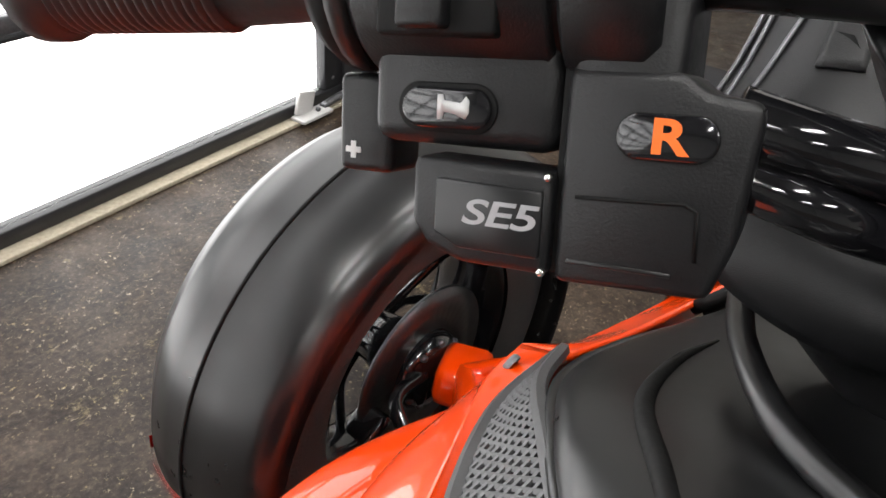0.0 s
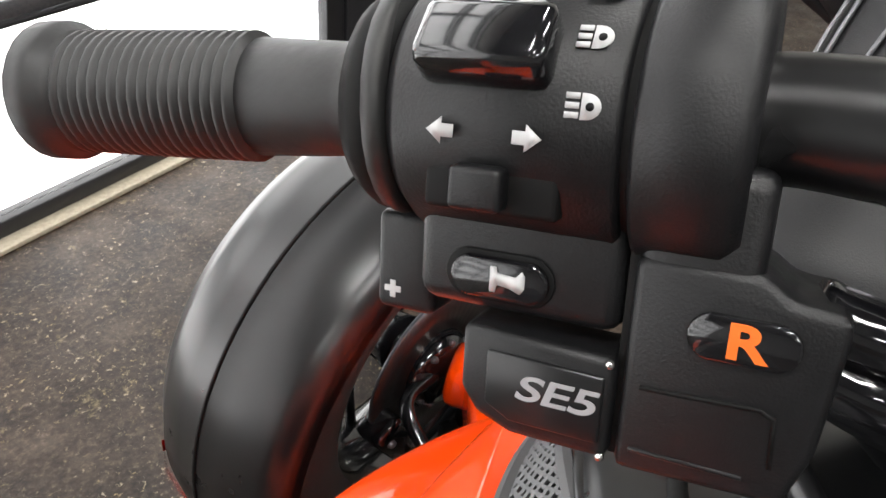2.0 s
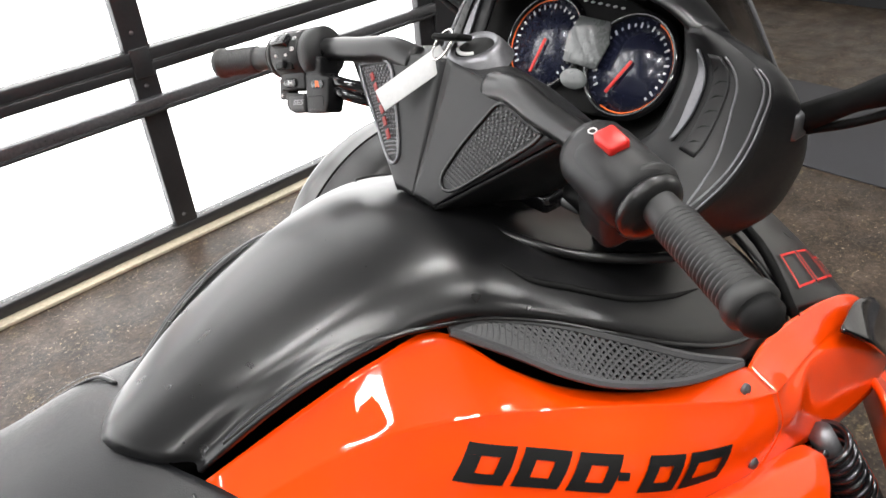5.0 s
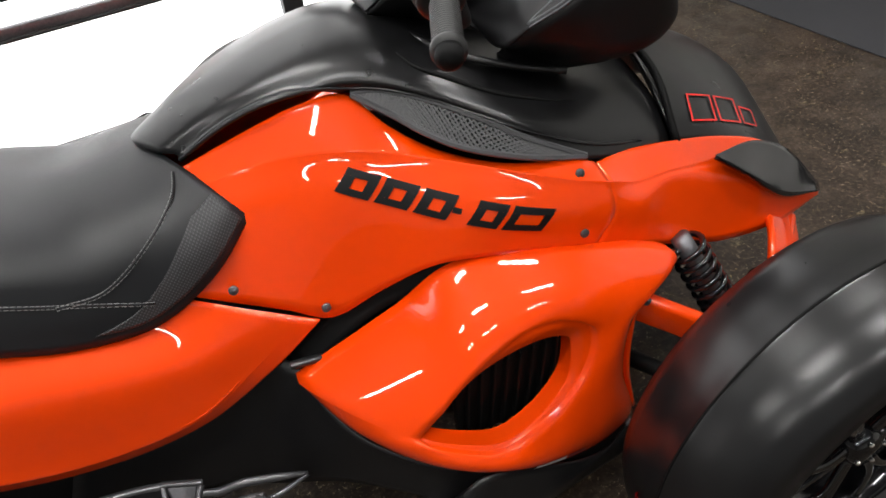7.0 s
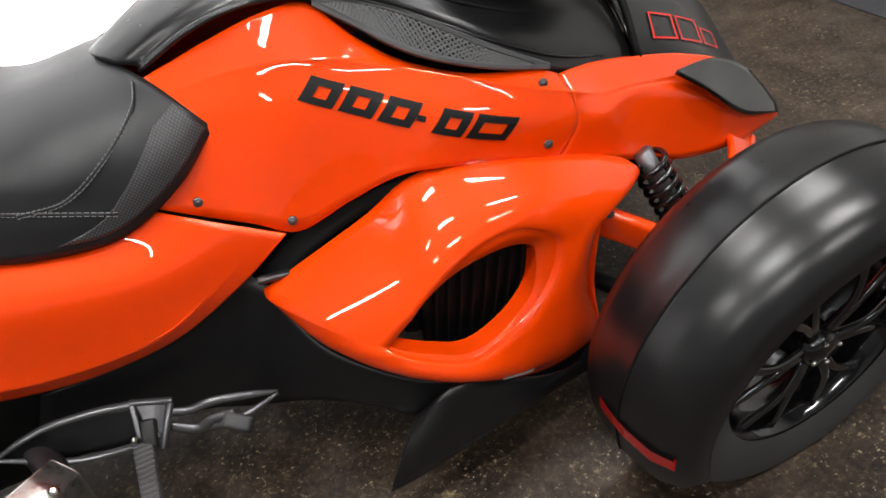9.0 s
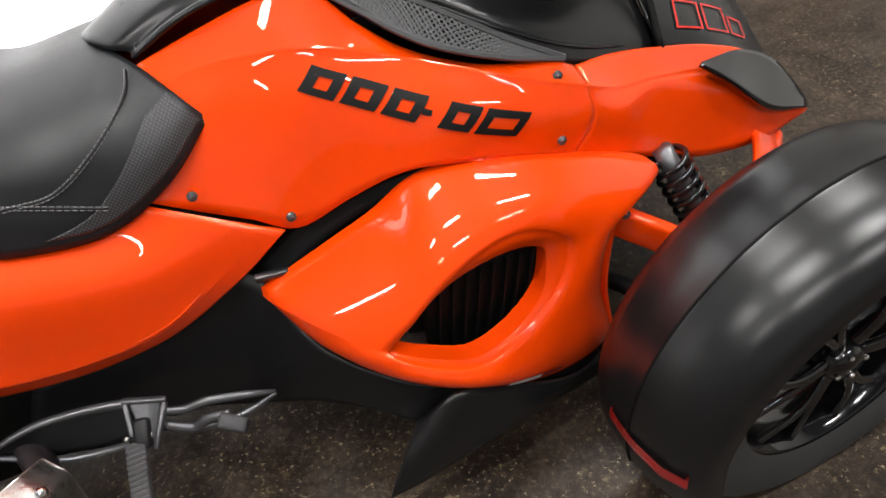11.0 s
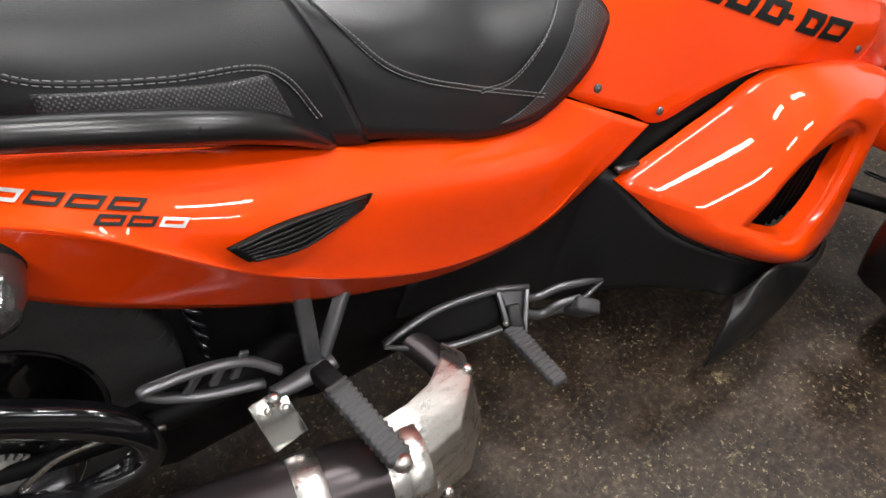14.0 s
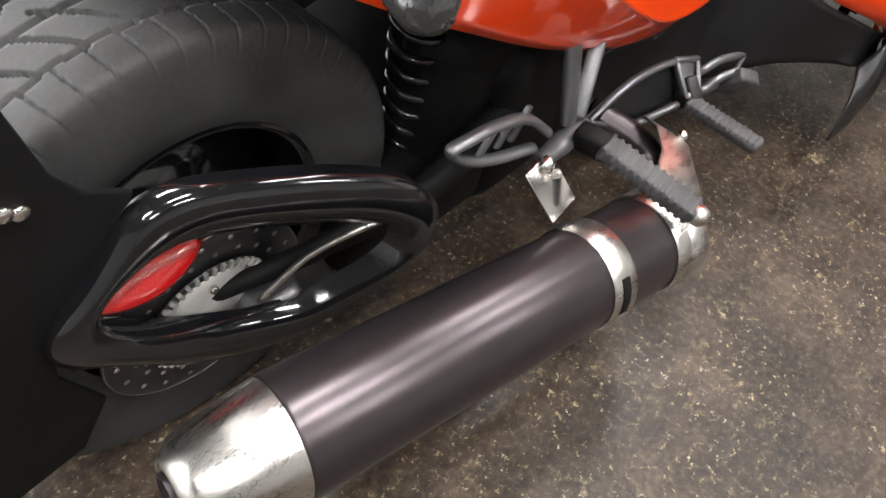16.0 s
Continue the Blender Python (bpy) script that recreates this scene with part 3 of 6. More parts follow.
def scoop_sheet(outer, inner, lift, n=110):
    """A crisp shell between an outline and an opening: a flange outside, a swelling face, a step round the opening that widens to the front."""
    bm = bmesh.new()
    O = spline(list(outer) + [outer[0]], n)[:-1]
    I = spline(list(inner) + [inner[0]], n)[:-1]
    lift = Vector(lift)
    back = Vector((0, -lift.y / abs(lift.y), 0))
    rows = [[o + back * 0.024 + (i - o) * 0.01 for o, i in zip(O, I)], [o + back * 0.003 for o in O], [o.lerp(i, 0.012) for o, i in zip(O, I)]]
    rim = []
    for o, i in zip(O, I):
        d = o - i
        front = max(0.0, d.normalized().dot(Vector((0.94, 0, 0.34)))) ** 1.5
        rim.append(i + d.normalized() * min(0.006 + 0.048 * front, d.length * 0.45))
    swell = lambda f: math.sin(math.pi * 0.80 * f ** 0.9)
    for k in range(1, 11):
        f = 0.03 + 0.97 * k / 10
        rows.append([o.lerp(r, f) + lift * swell(f) for o, r in zip(O, rim)])
    top = lift * swell(1)
    rows.append([r.lerp(i, 0.03) + top + back * 0.0012 for r, i in zip(rim, I)])
    rows.append([r.lerp(i, 0.12) + top + back * 0.0085 for r, i in zip(rim, I)])
    rows.append([r.lerp(i, 0.20) + top + back * 0.010 for r, i in zip(rim, I)])
    rows.append([i + top + back * 0.013 for i in I])
    rows.append([i + top + back * 0.016 for i in I])
    rows.append([i + top + back * 0.045 for i in I])
    L = [[bm.verts.new(p) for p in r] for r in rows]
    for A, B in zip(L, L[1:]):
        for j in range(n):
            bm.faces.new((A[j], A[(j + 1) % n], B[(j + 1) % n], B[j]))
    return bm


# the side panel folds along a crease below its upper edge, and the nose panel carries the fold on
def between(a, b, k, out=0.0):
    return tuple(Vector(a).lerp(Vector(b), k) + Vector((0, -out, 0)))


CREASE = [between(SIDE[0][k], SIDE[1][k], f, d) for k, (f, d) in enumerate(((0.42, 0.004), (0.40, 0.008), (0.42, 0.012)))] + [tuple(UNBODY @ Vector(p)) for p in ((1.232, -0.180, 0.744), (1.29, -0.207, 0.731), (1.345, -0.232, 0.715), (1.41, -0.260, 0.694), (1.51, -0.300, 0.660), (1.578, -0.314, 0.638))]
SIDE[1][5:] = [(1.317, -0.272, 0.661), (1.407, -0.308, 0.640), (1.510, -0.326, 0.606), (1.572, -0.330, 0.584)]


def folded(top, fold, low):
    """Rows of a panel that turns sharply along a fold."""
    a = [tuple(Vector(f).lerp(Vector(t), 0.16)) for t, f in zip(top, fold)]
    b = [tuple(Vector(f).lerp(Vector(t), 0.14)) for t, f in zip(low, fold)]
    return [top, a, fold, b, low]


SIDES = folded(SIDE[0], CREASE, SIDE[1]) + [SIDE[2]]
NOSE_FOLD = [CREASE[-1]] + [between(COWL[0][k], COWL[1][k], f, d) for k, f, d in ((1, 0.62, 0.012), (2, 0.55, 0.010), (3, 0.5, 0.002), (4, 0.5, 0.0), (5, 0.5, 0.0))]
COWL[1][:2] = [(1.572, -0.330, 0.580), (1.635, -0.322, 0.565)]
COWLS = folded(COWL[0], NOSE_FOLD, COWL[1]) + [COWL[2]]

# the tail folds sharply along a line that runs low round the hip and rises to the rear
TAIL_FOLD = [(1.072, -0.236, 0.523), (0.985, -0.247, 0.462), (0.856, -0.268, 0.420), (0.650, -0.281, 0.458), (0.420, -0.293, 0.598), (0.250, -0.266, 0.736), (0.160, -0.195, 0.738), (0.100, -0.112, 0.722), (0.022, -0.034, 0.714)]
TAIL_UP = [TAIL[1][0], (0.892, -0.240, 0.531), (0.700, -0.256, 0.580), (0.550, -0.262, 0.628), (0.400, -0.277, 0.684)] + [between(TAIL[0][k], TAIL_FOLD[k], 0.55, 0.006) for k in (5, 6, 7, 8)]
TAILS = [TAIL[0]] + folded(TAIL_UP, TAIL_FOLD, TAIL[2])

# ---- the three-wheeler ----
trike = thing("trike", "orange and black three-wheeled sports motorcycle standing on the concrete floor", "motorcycle", (0.9, MIDY, 0))
FRAME[0] = BODY

for s, side in ((1, "right"), (-1, "left")):
    flip = (lambda r: r) if s == 1 else mirrored
    sp = part("side_panel", loft(flip(SIDES), 48, 40, 0.005), "orange", trike, "glossy orange side panel with a black wordmark")
    part("nose_panel", loft(flip(COWLS), 36, 40, 0.005), "orange", trike, "glossy orange nose panel")
    part("headlamp", loft(flip([[(x, y - 0.007, z + 0.006) for x, y, z in r] for r in LENS]), 24, 10, 0.008), "gloss", trike, "smoked black headlamp cover")
    part("tail_panel", loft(flip(TAILS), 64, 44, 0.005), "orange", trike, "glossy orange tail panel")
    out, inn = flip(SCOOP)
    sc = part("air_scoop", scoop_sheet(out, inn, (0, -0.026 * s, 0.008)), "orange", trike, "orange air scoop with a pointed oval opening")
    part("flange", loft(flip([[(1.615, -0.372, 0.438), (1.585, -0.395, 0.400), (1.567, -0.415, 0.300), (1.580, -0.428, 0.190)], [(1.600, -0.335, 0.440), (1.570, -0.350, 0.400), (1.552, -0.365, 0.300), (1.560, -0.380, 0.185)]]), 20, 6, 0.006), "orange", sc)
    part("hinge", bar(*flip([[(1.035, -0.255, 0.447), (1.088, -0.258, 0.440)]])[0], 0.013, 0.010, 0.003), "dark_steel", sc, "dark metal hinge")
    part("lower_fairing", loft(flip(LOWER), 48, 10, 0.006), "plastic", trike, "textured black lower fairing")
    part("deflector", loft(flip(FIN), 28, 10, 0.005), "satin", trike, "black flared air deflector")
    # tank side grille: a curved frame with a lattice of diamond openings
    G = flip(GRILLE)
    bm = bmesh.new()
    for k in range(2):
        tube([Vector(p) + Vector((0, -0.007 * s, 0.006)) for p in G[k]], 0.005, 6, 40, bm)
    for k in range(-12, 46):
        for d in (1, -1):
            pts = []
            for j in range(9):
                v = j / 8
                u = (k + d * v * 5.5) / 44
                if 0.0 < u < 1.0:
                    pts.append(on_loft(G, u, v) + Vector((0, -0.007 * s, 0.006)))
            if len(pts) > 1 and (pts[0] - pts[-1]).length > 0.006:
                tube(pts, 0.0019, 4, 6, bm, False)
    part("side_grille", bm, "lattice", trike, "black lattice grille with diamond openings", smooth=False)
    part("grille_backing", loft([[(x, y + 0.012 * s, z - 0.008) for x, y, z in r] for r in G], 20, 6, 0.002), "matte", trike)

# tank cover, hood and spine
def mid(edge, centre, low=([0.86] * 12, 0.36), high=(0.5, 0.80)):
    """Rows across the body from one edge over the middle to the other; low and high shape the shoulder."""
    C = [middle(x, z) for x, z in centre]
    even = list(edge)
    for _ in range(3):
        even = [edge[0]] + [tuple((Vector(a) + Vector(b) * 2 + Vector(c)) / 4) for a, b, c in zip(even, even[1:], even[2:])] + [edge[-1]]
    rows = [edge,
            [(x, c[1] + (y - c[1]) * k, z + (c[2] - z) * low[1]) for (x, y, z), c, k in zip(even, C, low[0])],
            [((x + c[0]) / 2, c[1] + (y - c[1]) * high[0], z + (c[2] - z) * high[1]) for (x, y, z), c in zip(even, C)],
            C]
    return rows + mirrored(rows[-2::-1])


EDGE = TANK_EDGE[0]
SHOULDER = ((0.86, 0.86, 0.88, 0.92, 0.97, 1.0, 1.01, 1.01, 1.0, 0.95, 0.90), 0.40)
TOP = [(0.935, 0.742), (1.02, 0.785), (1.10, 0.812), (1.18, 0.832), (1.25, 0.842), (1.30, 0.842), (1.36, 0.828), (1.43, 0.80), (1.51, 0.76), (1.61, 0.712), (1.76, 0.665)]
tank = part("tank_cover", loft(mid(EDGE, TOP, SHOULDER, (0.62, 0.86)), 60, 36, 0.006), "satin", trike, "satin black tank cover")
TR = mid(EDGE, TOP, SHOULDER, (0.62, 0.86))
for s in (0, 1):
    part("tank_ridge", tube([on_loft(TR, k / 24, 0.085 if s == 0 else 0.915) for k in range(1, 24)], [0.002] + [0.0045] * 21 + [0.002], 8, 60, flat=0.6), "satin", tank)
    f = (lambda v: v) if s == 0 else (lambda v: 1 - v)
    part("panel_gap", tube([on_loft(TR, u, f(v)) for u, v in ((0.57, 0.30), (0.60, 0.262), (0.66, 0.247), (0.74, 0.245), (0.82, 0.25), (0.88, 0.265))], [0.001, 0.004, 0.005, 0.005, 0.004, 0.001], 8, 60, flat=0.9), "matte", tank)
HOODR = [(1.752, -0.236, 0.592), (1.80, -0.238, 0.578), (1.87, -0.242, 0.556), (1.95, -0.247, 0.515), (2.01, -0.26, 0.465), (2.055, -0.275, 0.408)]
HOODC = [(1.77, 0.70), (1.84, 0.672), (1.92, 0.632), (2.01, 0.575), (2.09, 0.505), (2.15, 0.42)]
part("hood", loft(mid(HOODR, HOODC), 30, 28, 0.006), "satin", trike, "satin black hood with a red outline mark")
seam = [(1.752, -0.243, 0.592), (1.762, -0.16, 0.672), (1.768, -0.06, 0.70), middle(1.77, 0.706)]
part("hood_seam", tube(seam + [left(*p) for p in seam[-2::-1]], 0.007, 8, 30), "matte", trike)

# seats
def seat_rows(st):
    rows = [[s[k] if k < 3 else middle(s[k][0], s[k][2]) for s in st] for k in range(4)]
    return rows + mirrored(rows[-2::-1])


RIDER = [[(1.058, -0.150, 0.668), (1.035, -0.135, 0.700), (1.005, -0.085, 0.724), (0.955, 0, 0.738)],
         [(0.985, -0.190, 0.620), (0.965, -0.172, 0.668), (0.94, -0.115, 0.715), (0.905, 0, 0.730)],
         [(0.885, -0.205, 0.578), (0.862, -0.186, 0.630), (0.84, -0.135, 0.700), (0.815, 0, 0.722)],
         [(0.775, -0.212, 0.594), (0.765, -0.186, 0.664), (0.75, -0.135, 0.725), (0.735, 0, 0.735)],
         [(0.69, -0.212, 0.630), (0.68, -0.182, 0.700), (0.665, -0.13, 0.750), (0.65, 0, 0.755)],
         [(0.625, -0.21, 0.655), (0.61, -0.175, 0.735), (0.595, -0.12, 0.782), (0.58, 0, 0.79)],
         [(0.588, -0.206, 0.665), (0.565, -0.16, 0.765), (0.545, -0.09, 0.825), (0.53, 0, 0.84)]]
rider = part("rider_seat", loft(seat_rows(RIDER), 44, 30, 0.012), "vinyl", trike, "black stitched vinyl rider seat")
PILLION = [[(0.59, -0.208, 0.66), (0.562, -0.16, 0.766), (0.54, -0.09, 0.83), (0.52, 0, 0.846)],
           [(0.53, -0.2, 0.675), (0.50, -0.165, 0.775), (0.47, -0.1, 0.835), (0.45, 0, 0.85)],
           [(0.45, -0.195, 0.71), (0.435, -0.165, 0.782), (0.42, -0.11, 0.835), (0.40, 0, 0.85)],
           [(0.32, -0.175, 0.75), (0.32, -0.155, 0.805), (0.31, -0.105, 0.85), (0.30, 0, 0.865)],
           [(0.20, -0.135, 0.77), (0.20, -0.125, 0.825), (0.195, -0.09, 0.87), (0.19, 0, 0.885)],
           [(0.10, -0.09, 0.77), (0.10, -0.085, 0.84), (0.10, -0.06, 0.88), (0.10, 0, 0.89)],
           [(0.0, -0.06, 0.78), (0.0, -0.055, 0.845), (0.0, -0.04, 0.88), (0.0, 0, 0.89)],
           [(-0.04, -0.03, 0.79), (-0.04, -0.028, 0.84), (-0.04, -0.02, 0.86), (-0.04, 0, 0.865)]]
pillion = part("pillion_seat", loft(seat_rows(PILLION), 40, 28, 0.012), "vinyl", trike, "black stitched vinyl passenger seat")


def stitch(rows, uv, parent, n=60):
    """A double row of short threads along a seam."""
    P = [on_loft(rows, u, v) for u, v in uv]
    C = spline(P, n)
    out = Vector((0, -0.0045, 0.003)) if C[n // 2].y < 0 else Vector((0, 0.0045, 0.003))
    bm = bmesh.new()
    bs = bmesh.new()
    tube([c + out * 0.4 for c in C[::3]], 0.0022, 5, n, bs)
    part("seam", bs, "vinyl", parent)
    for k in range(0, n - 1):
        for off in (-0.0032, 0.0032):
            side = Vector((0, 0, 1)).cross(C[k + 1] - C[k]).normalized()
            sh = side.cross(C[k + 1] - C[k]).normalized() * off
            tube([C[k] + out + sh, C[k].lerp(C[k + 1], 0.7) + out + sh], 0.0006, 4, 1, bm)
    part("stitching", bm, "thread", parent, "pale grey thread")


M["tail_red"] = material("dark_red_lens", (0.07, 0.004, 0.006), 0.12, coat=0.8, vary=0.15, scale=60)
M["zinc"] = material("zinc_plated_steel", (0.55, 0.54, 0.52), 0.5, metal=0.55, vary=0.15, scale=60)
M["thread"] = material("grey_thread", (0.28, 0.28, 0.28), 0.7, vary=0.2)
SR, PR = seat_rows(RIDER), seat_rows(PILLION[:6])
for a, b in ((0, 1), (1, 0)):
    f = (lambda v: v) if a == 0 else (lambda v: 1 - v)
    stitch(SR, [(0.30, f(0.10)), (0.42, f(0.17)), (0.52, f(0.17)), (0.65, f(0.18)), (0.76, f(0.21)), (0.83, f(0.30)), (0.86, f(0.38))], rider)
    stitch(SR, [(0.48, f(0.165)), (0.36, f(0.21)), (0.24, f(0.26)), (0.12, f(0.32)), (0.03, f(0.38))], rider, 40)
    stitch(PR, [(0.16, f(0.06)), (0.20, f(0.14)), (0.30, f(0.18)), (0.5, f(0.18)), (0.68, f(0.19)), (0.78, f(0.25)), (0.9, f(0.2))], pillion)
    stitch(PR, [(0.78, f(0.25)), (0.81, f(0.36)), (0.83, f(0.45))], pillion, 24)
for q in (0, 1):
    rows = []
    for j in range(6):
        v = 0.035 + 0.20 * j / 5
        top_u = 0.45 - 0.068 * j
        rows.append([tuple(on_loft(SR, 0.015 + (top_u - 0.015) * k / 9, v if q == 0 else 1 - v) + Vector((0.0006, -0.0022 if q == 0 else 0.0022, 0.0012))) for k in range(10)])
    part("grip_insert", loft(rows, 30, 14, 0.002), "carbon", rider, "dark grey woven-texture seat insert")
    rows = [[tuple(on_loft(PR, 0.25 + 0.45 * k / 9, v if q == 0 else 1 - v) + Vector((0, -0.0022 if q == 0 else 0.0022, 0.001))) for k in range(10)] for v in (0.03, 0.08, 0.125, 0.165)]
    part("grip_insert", loft(rows, 30, 10, 0.002), "carbon", pillion, "dark grey woven-texture seat insert")
R = RAIL[0]
for s in (1, -1):
    f = (lambda r: r) if s == 1 else mirrored
    lamp_glass = part("tail_light", loft(f([[(0.125, -0.122, 0.786), (0.07, -0.088, 0.792), (0.012, -0.040, 0.788), (-0.005, 0.0, 0.786)], [(0.118, -0.118, 0.768), (0.055, -0.080, 0.757), (0.012, -0.040, 0.744), (-0.004, 0.0, 0.740)]]), 24, 8, 0.008), "tail_red", trike, "dark red tail light lens")
    part("light_trim", tube(f([[(0.120, -0.126, 0.775), (0.058, -0.090, 0.762), (0.012, -0.046, 0.748)]])[0], 0.0028, 6, 20), "alu", lamp_glass)
for s in (1, -1):
    part("grab_rail", tube([p if s == 1 else left(*p) for p in R], [0.010, 0.021, 0.022, 0.02, 0.018, 0.015, 0.012], 14, 40, flat=0.85), "satin", trike, "satin black passenger grab rail")

# wheels
def tyre(R, W, rim, groove=0, n=220):
    """A tyre round local z; groove > 0 cuts that many curved channels each side into the tread."""
    bm = bmesh.new()
    prof = []
    for k in range(91 if groove else 41):
        a = -1 + k / (45 if groove else 20)
        w = W / 2 * (math.sin(a * math.pi / 2) if abs(a) < 1 else math.copysign(1, a))
        prof.append((R - (R - rim) * max(0, abs(a) - 0.0) ** 7 * 0.32, w * 0.97))
    prof = [(rim, -W * 0.42), (rim + (R - rim) * 0.35, -W * 0.5)] + prof + [(rim + (R - rim) * 0.35, W * 0.5), (rim, W * 0.42)]
    rings = []
    for r, z in prof:
        ring = []
        for j in range(n):
            a = 2 * math.pi * j / n
            rr = r
            t = abs(z) / (W / 2)
            if groove and t < 0.99 and r > rim + (R - rim) * 0.5:
                turn = a * groove / (2 * math.pi)
                wave = turn + 3.4 * t - 1.5 * t * t + (0.5 if z > 0 else 0)
                cut = abs((wave % 1) - 0.5) > 0.455
                if cut and 0.05 < t < 0.62:
                    rr -= 0.0055
                if t > 0.60 and abs(((turn * 1.5 + 0.5 * t) % 1) - 0.5) > 0.465:
                    rr -= 0.0045 * (1 if (int(turn * 1.5 + 0.5 * t) % 2) else 0.6)
                if abs(t - 0.18) < 0.012 or abs(t - 0.61 - 0.012 * math.sin(turn * 6.28)) < 0.014:
                    rr -= 0.005
            ring.append(bm.verts.new((rr * math.cos(a), rr * math.sin(a), z)))
        rings.append(ring)
    for A, B in zip(rings, rings[1:]):
        for j in range(n):
            bm.faces.new((A[j], A[(j + 1) % n], B[(j + 1) % n], B[j]))
    return bm


FRAME[0] = Matrix()
for s in (-1, 1):
    FX, FY, FZ = 1.796, MIDY + 0.664 * s, 0.285
    m = pose(FX, FY, FZ, -90 * s, 0, 0)          # local z points outward
    w = part("front_wheel", lathe([(0.205, 0.062), (0.196, 0.07), (0.186, 0.064), (0.180, 0.03), (0.176, -0.06), (0.2, -0.065)], 56, m), "gloss", trike, "gloss black alloy front wheel with twin spokes")
    bm = tyre(0.285, 0.165, 0.19)
    bmesh.ops.transform(bm, matrix=m, verts=bm.verts[:])
    part("tyre", bm, "rubber", w)
    for k in range(6):
        for d in (-1, 1):
            a0, a1 = radians(60 * k + d * 4), radians(60 * k + d * 15)
            P = [(0.030 * math.cos(a0), 0.030 * math.sin(a0), 0.05), (0.10 * math.cos(a0 + d * 0.04), 0.10 * math.sin(a0 + d * 0.04), 0.058), (0.184 * math.cos(a1), 0.184 * math.sin(a1), 0.05)]
            bm = tube(P, [0.012, 0.008, 0.010], 8, 14, flat=0.7)
            bmesh.ops.transform(bm, matrix=m, verts=bm.verts[:])
            part("spoke", bm, "gloss", w)
    part("hub", lathe([(0, 0.072), (0.026, 0.07), (0.034, 0.06), (0.04, 0.02), (0.05, -0.03), (0, -0.03)], 24, m), "gloss", w)
    for k in range(4):
        a = radians(90 * k + 20)
        part("wheel_nut", ball(m @ Vector((0.026 * math.cos(a), 0.026 * math.sin(a), 0.07)), 0.005), "chrome", w)
    part("brake_disc", lathe([(0.06, -0.058), (0.125, -0.058), (0.125, -0.064), (0.06, -0.064)], 40, m, closed=True), "dark_steel", w)
    kn = part("hub_carrier", lathe([(0.045, -0.02), (0.062, -0.03), (0.060, -0.075), (0.045, -0.090), (0.0, -0.092)], 24, m), "gloss", w, "black hub carrier with bolts")
    part("brake_caliper", block((0.10, 0.05, 0.055), m @ Matrix.Translation((-0.095 , 0.055 * s, -0.068)) @ pose(0, 0, 0, 0, 0, 60 * s), 0.012), "gloss", w)
    for k in range(9):
        a = radians(40 * k)
        part("hub_bolt", ball(m @ Vector((0.052 * math.cos(a), 0.052 * math.sin(a), -0.082)), 0.006, 0.8), "alu", kn)
    for k, (x, y) in enumerate(((-0.12, 0.03), (-0.07, 0.075), (-0.10, 0.085), (-0.05, 0.10))):
        part("caliper_bolt", ball(m @ Vector((x, y * s, -0.095)), 0.007, 0.7), "alu", kn)
    part("steering_arm", tube([m @ Vector((-0.03, -0.02 * s, -0.085)), m @ Vector((-0.10, -0.03 * s, -0.10)), m @ Vector((-0.13, 0.0, -0.18))], 0.010, 8, 14), "gloss", w)
    part("brake_hose", tube([m @ Vector((-0.08, 0.09 * s, -0.09)), m @ Vector((-0.04, 0.13 * s, -0.13)), m @ Vector((0.03, 0.10 * s, -0.2)), m @ Vector((0.06, 0.12 * s, -0.3))], 0.006, 8, 24), "gloss", w)
    # fender: an arched shell over the tyre
    prof = [(0.296, -0.118), (0.318, -0.108), (0.330, -0.085), (0.337, -0.03), (0.3385, -0.006), (0.3405, 0.0), (0.3385, 0.006), (0.336, 0.035), (0.326, 0.078), (0.306, 0.108), (0.272, 0.122), (0.266, 0.119), (0.300, 0.103), (0.320, 0.074), (0.328, 0.0), (0.318, -0.085), (0.294, -0.112)]
    fm = pose(FX - 0.004, FY, FZ - 0.004, -90 * s, 0, 0)
    arc = (-28, 196) if s < 0 else (28, -196)
    fen = part("front_fender", lathe(prof, 60, fm, arc=arc, closed=True), "satin", trike, "satin black front fender with a raised rib")
    part("rib", lathe([(0.3395, -0.0022), (0.3425, -0.0012), (0.3425, 0.0012), (0.3395, 0.0022)], 60, fm, arc=arc, closed=True), "matte", fen)
    # red reflector at the fender's rear lower edge
    a0, a1 = (181, 185)
    bm = lathe([(0.339, -0.045), (0.3425, -0.01), (0.3425, 0.02), (0.335, 0.07), (0.317, 0.104), (0.312, 0.100), (0.328, 0.065), (0.335, 0.0), (0.334, -0.045)], 8, fm, arc=(a0, a1) if s < 0 else (-a0, -a1), closed=True)
    part("reflector", bm, "red_lens", fen, "red side reflector", smooth=False)

m = pose(0.052, MIDY, 0.286, 90, 0, 0)
rw = part("rear_wheel", lathe([(0.176, 0.098), (0.168, 0.104), (0.158, 0.095), (0.148, 0.03), (0.148, -0.095), (0.172, -0.1)], 56, m), "gloss", trike, "gloss black rear wheel")
bm = tyre(0.286, 0.237, 0.168, 40, 1200)
bmesh.ops.transform(bm, matrix=m, verts=bm.verts[:])
part("tyre", bm, "rubber", rw, "worn wide rear tyre with curved tread grooves")
part("wheel_centre", lathe([(0, 0.07), (0.05, 0.065), (0.08, 0.04), (0.15, 0.03), (0.15, 0.02), (0, 0.02)], 36, m), "gloss", rw)
FRAME[0] = BODY
dm = pose(0.017, -0.142, 0.251, 90, 0, 0)
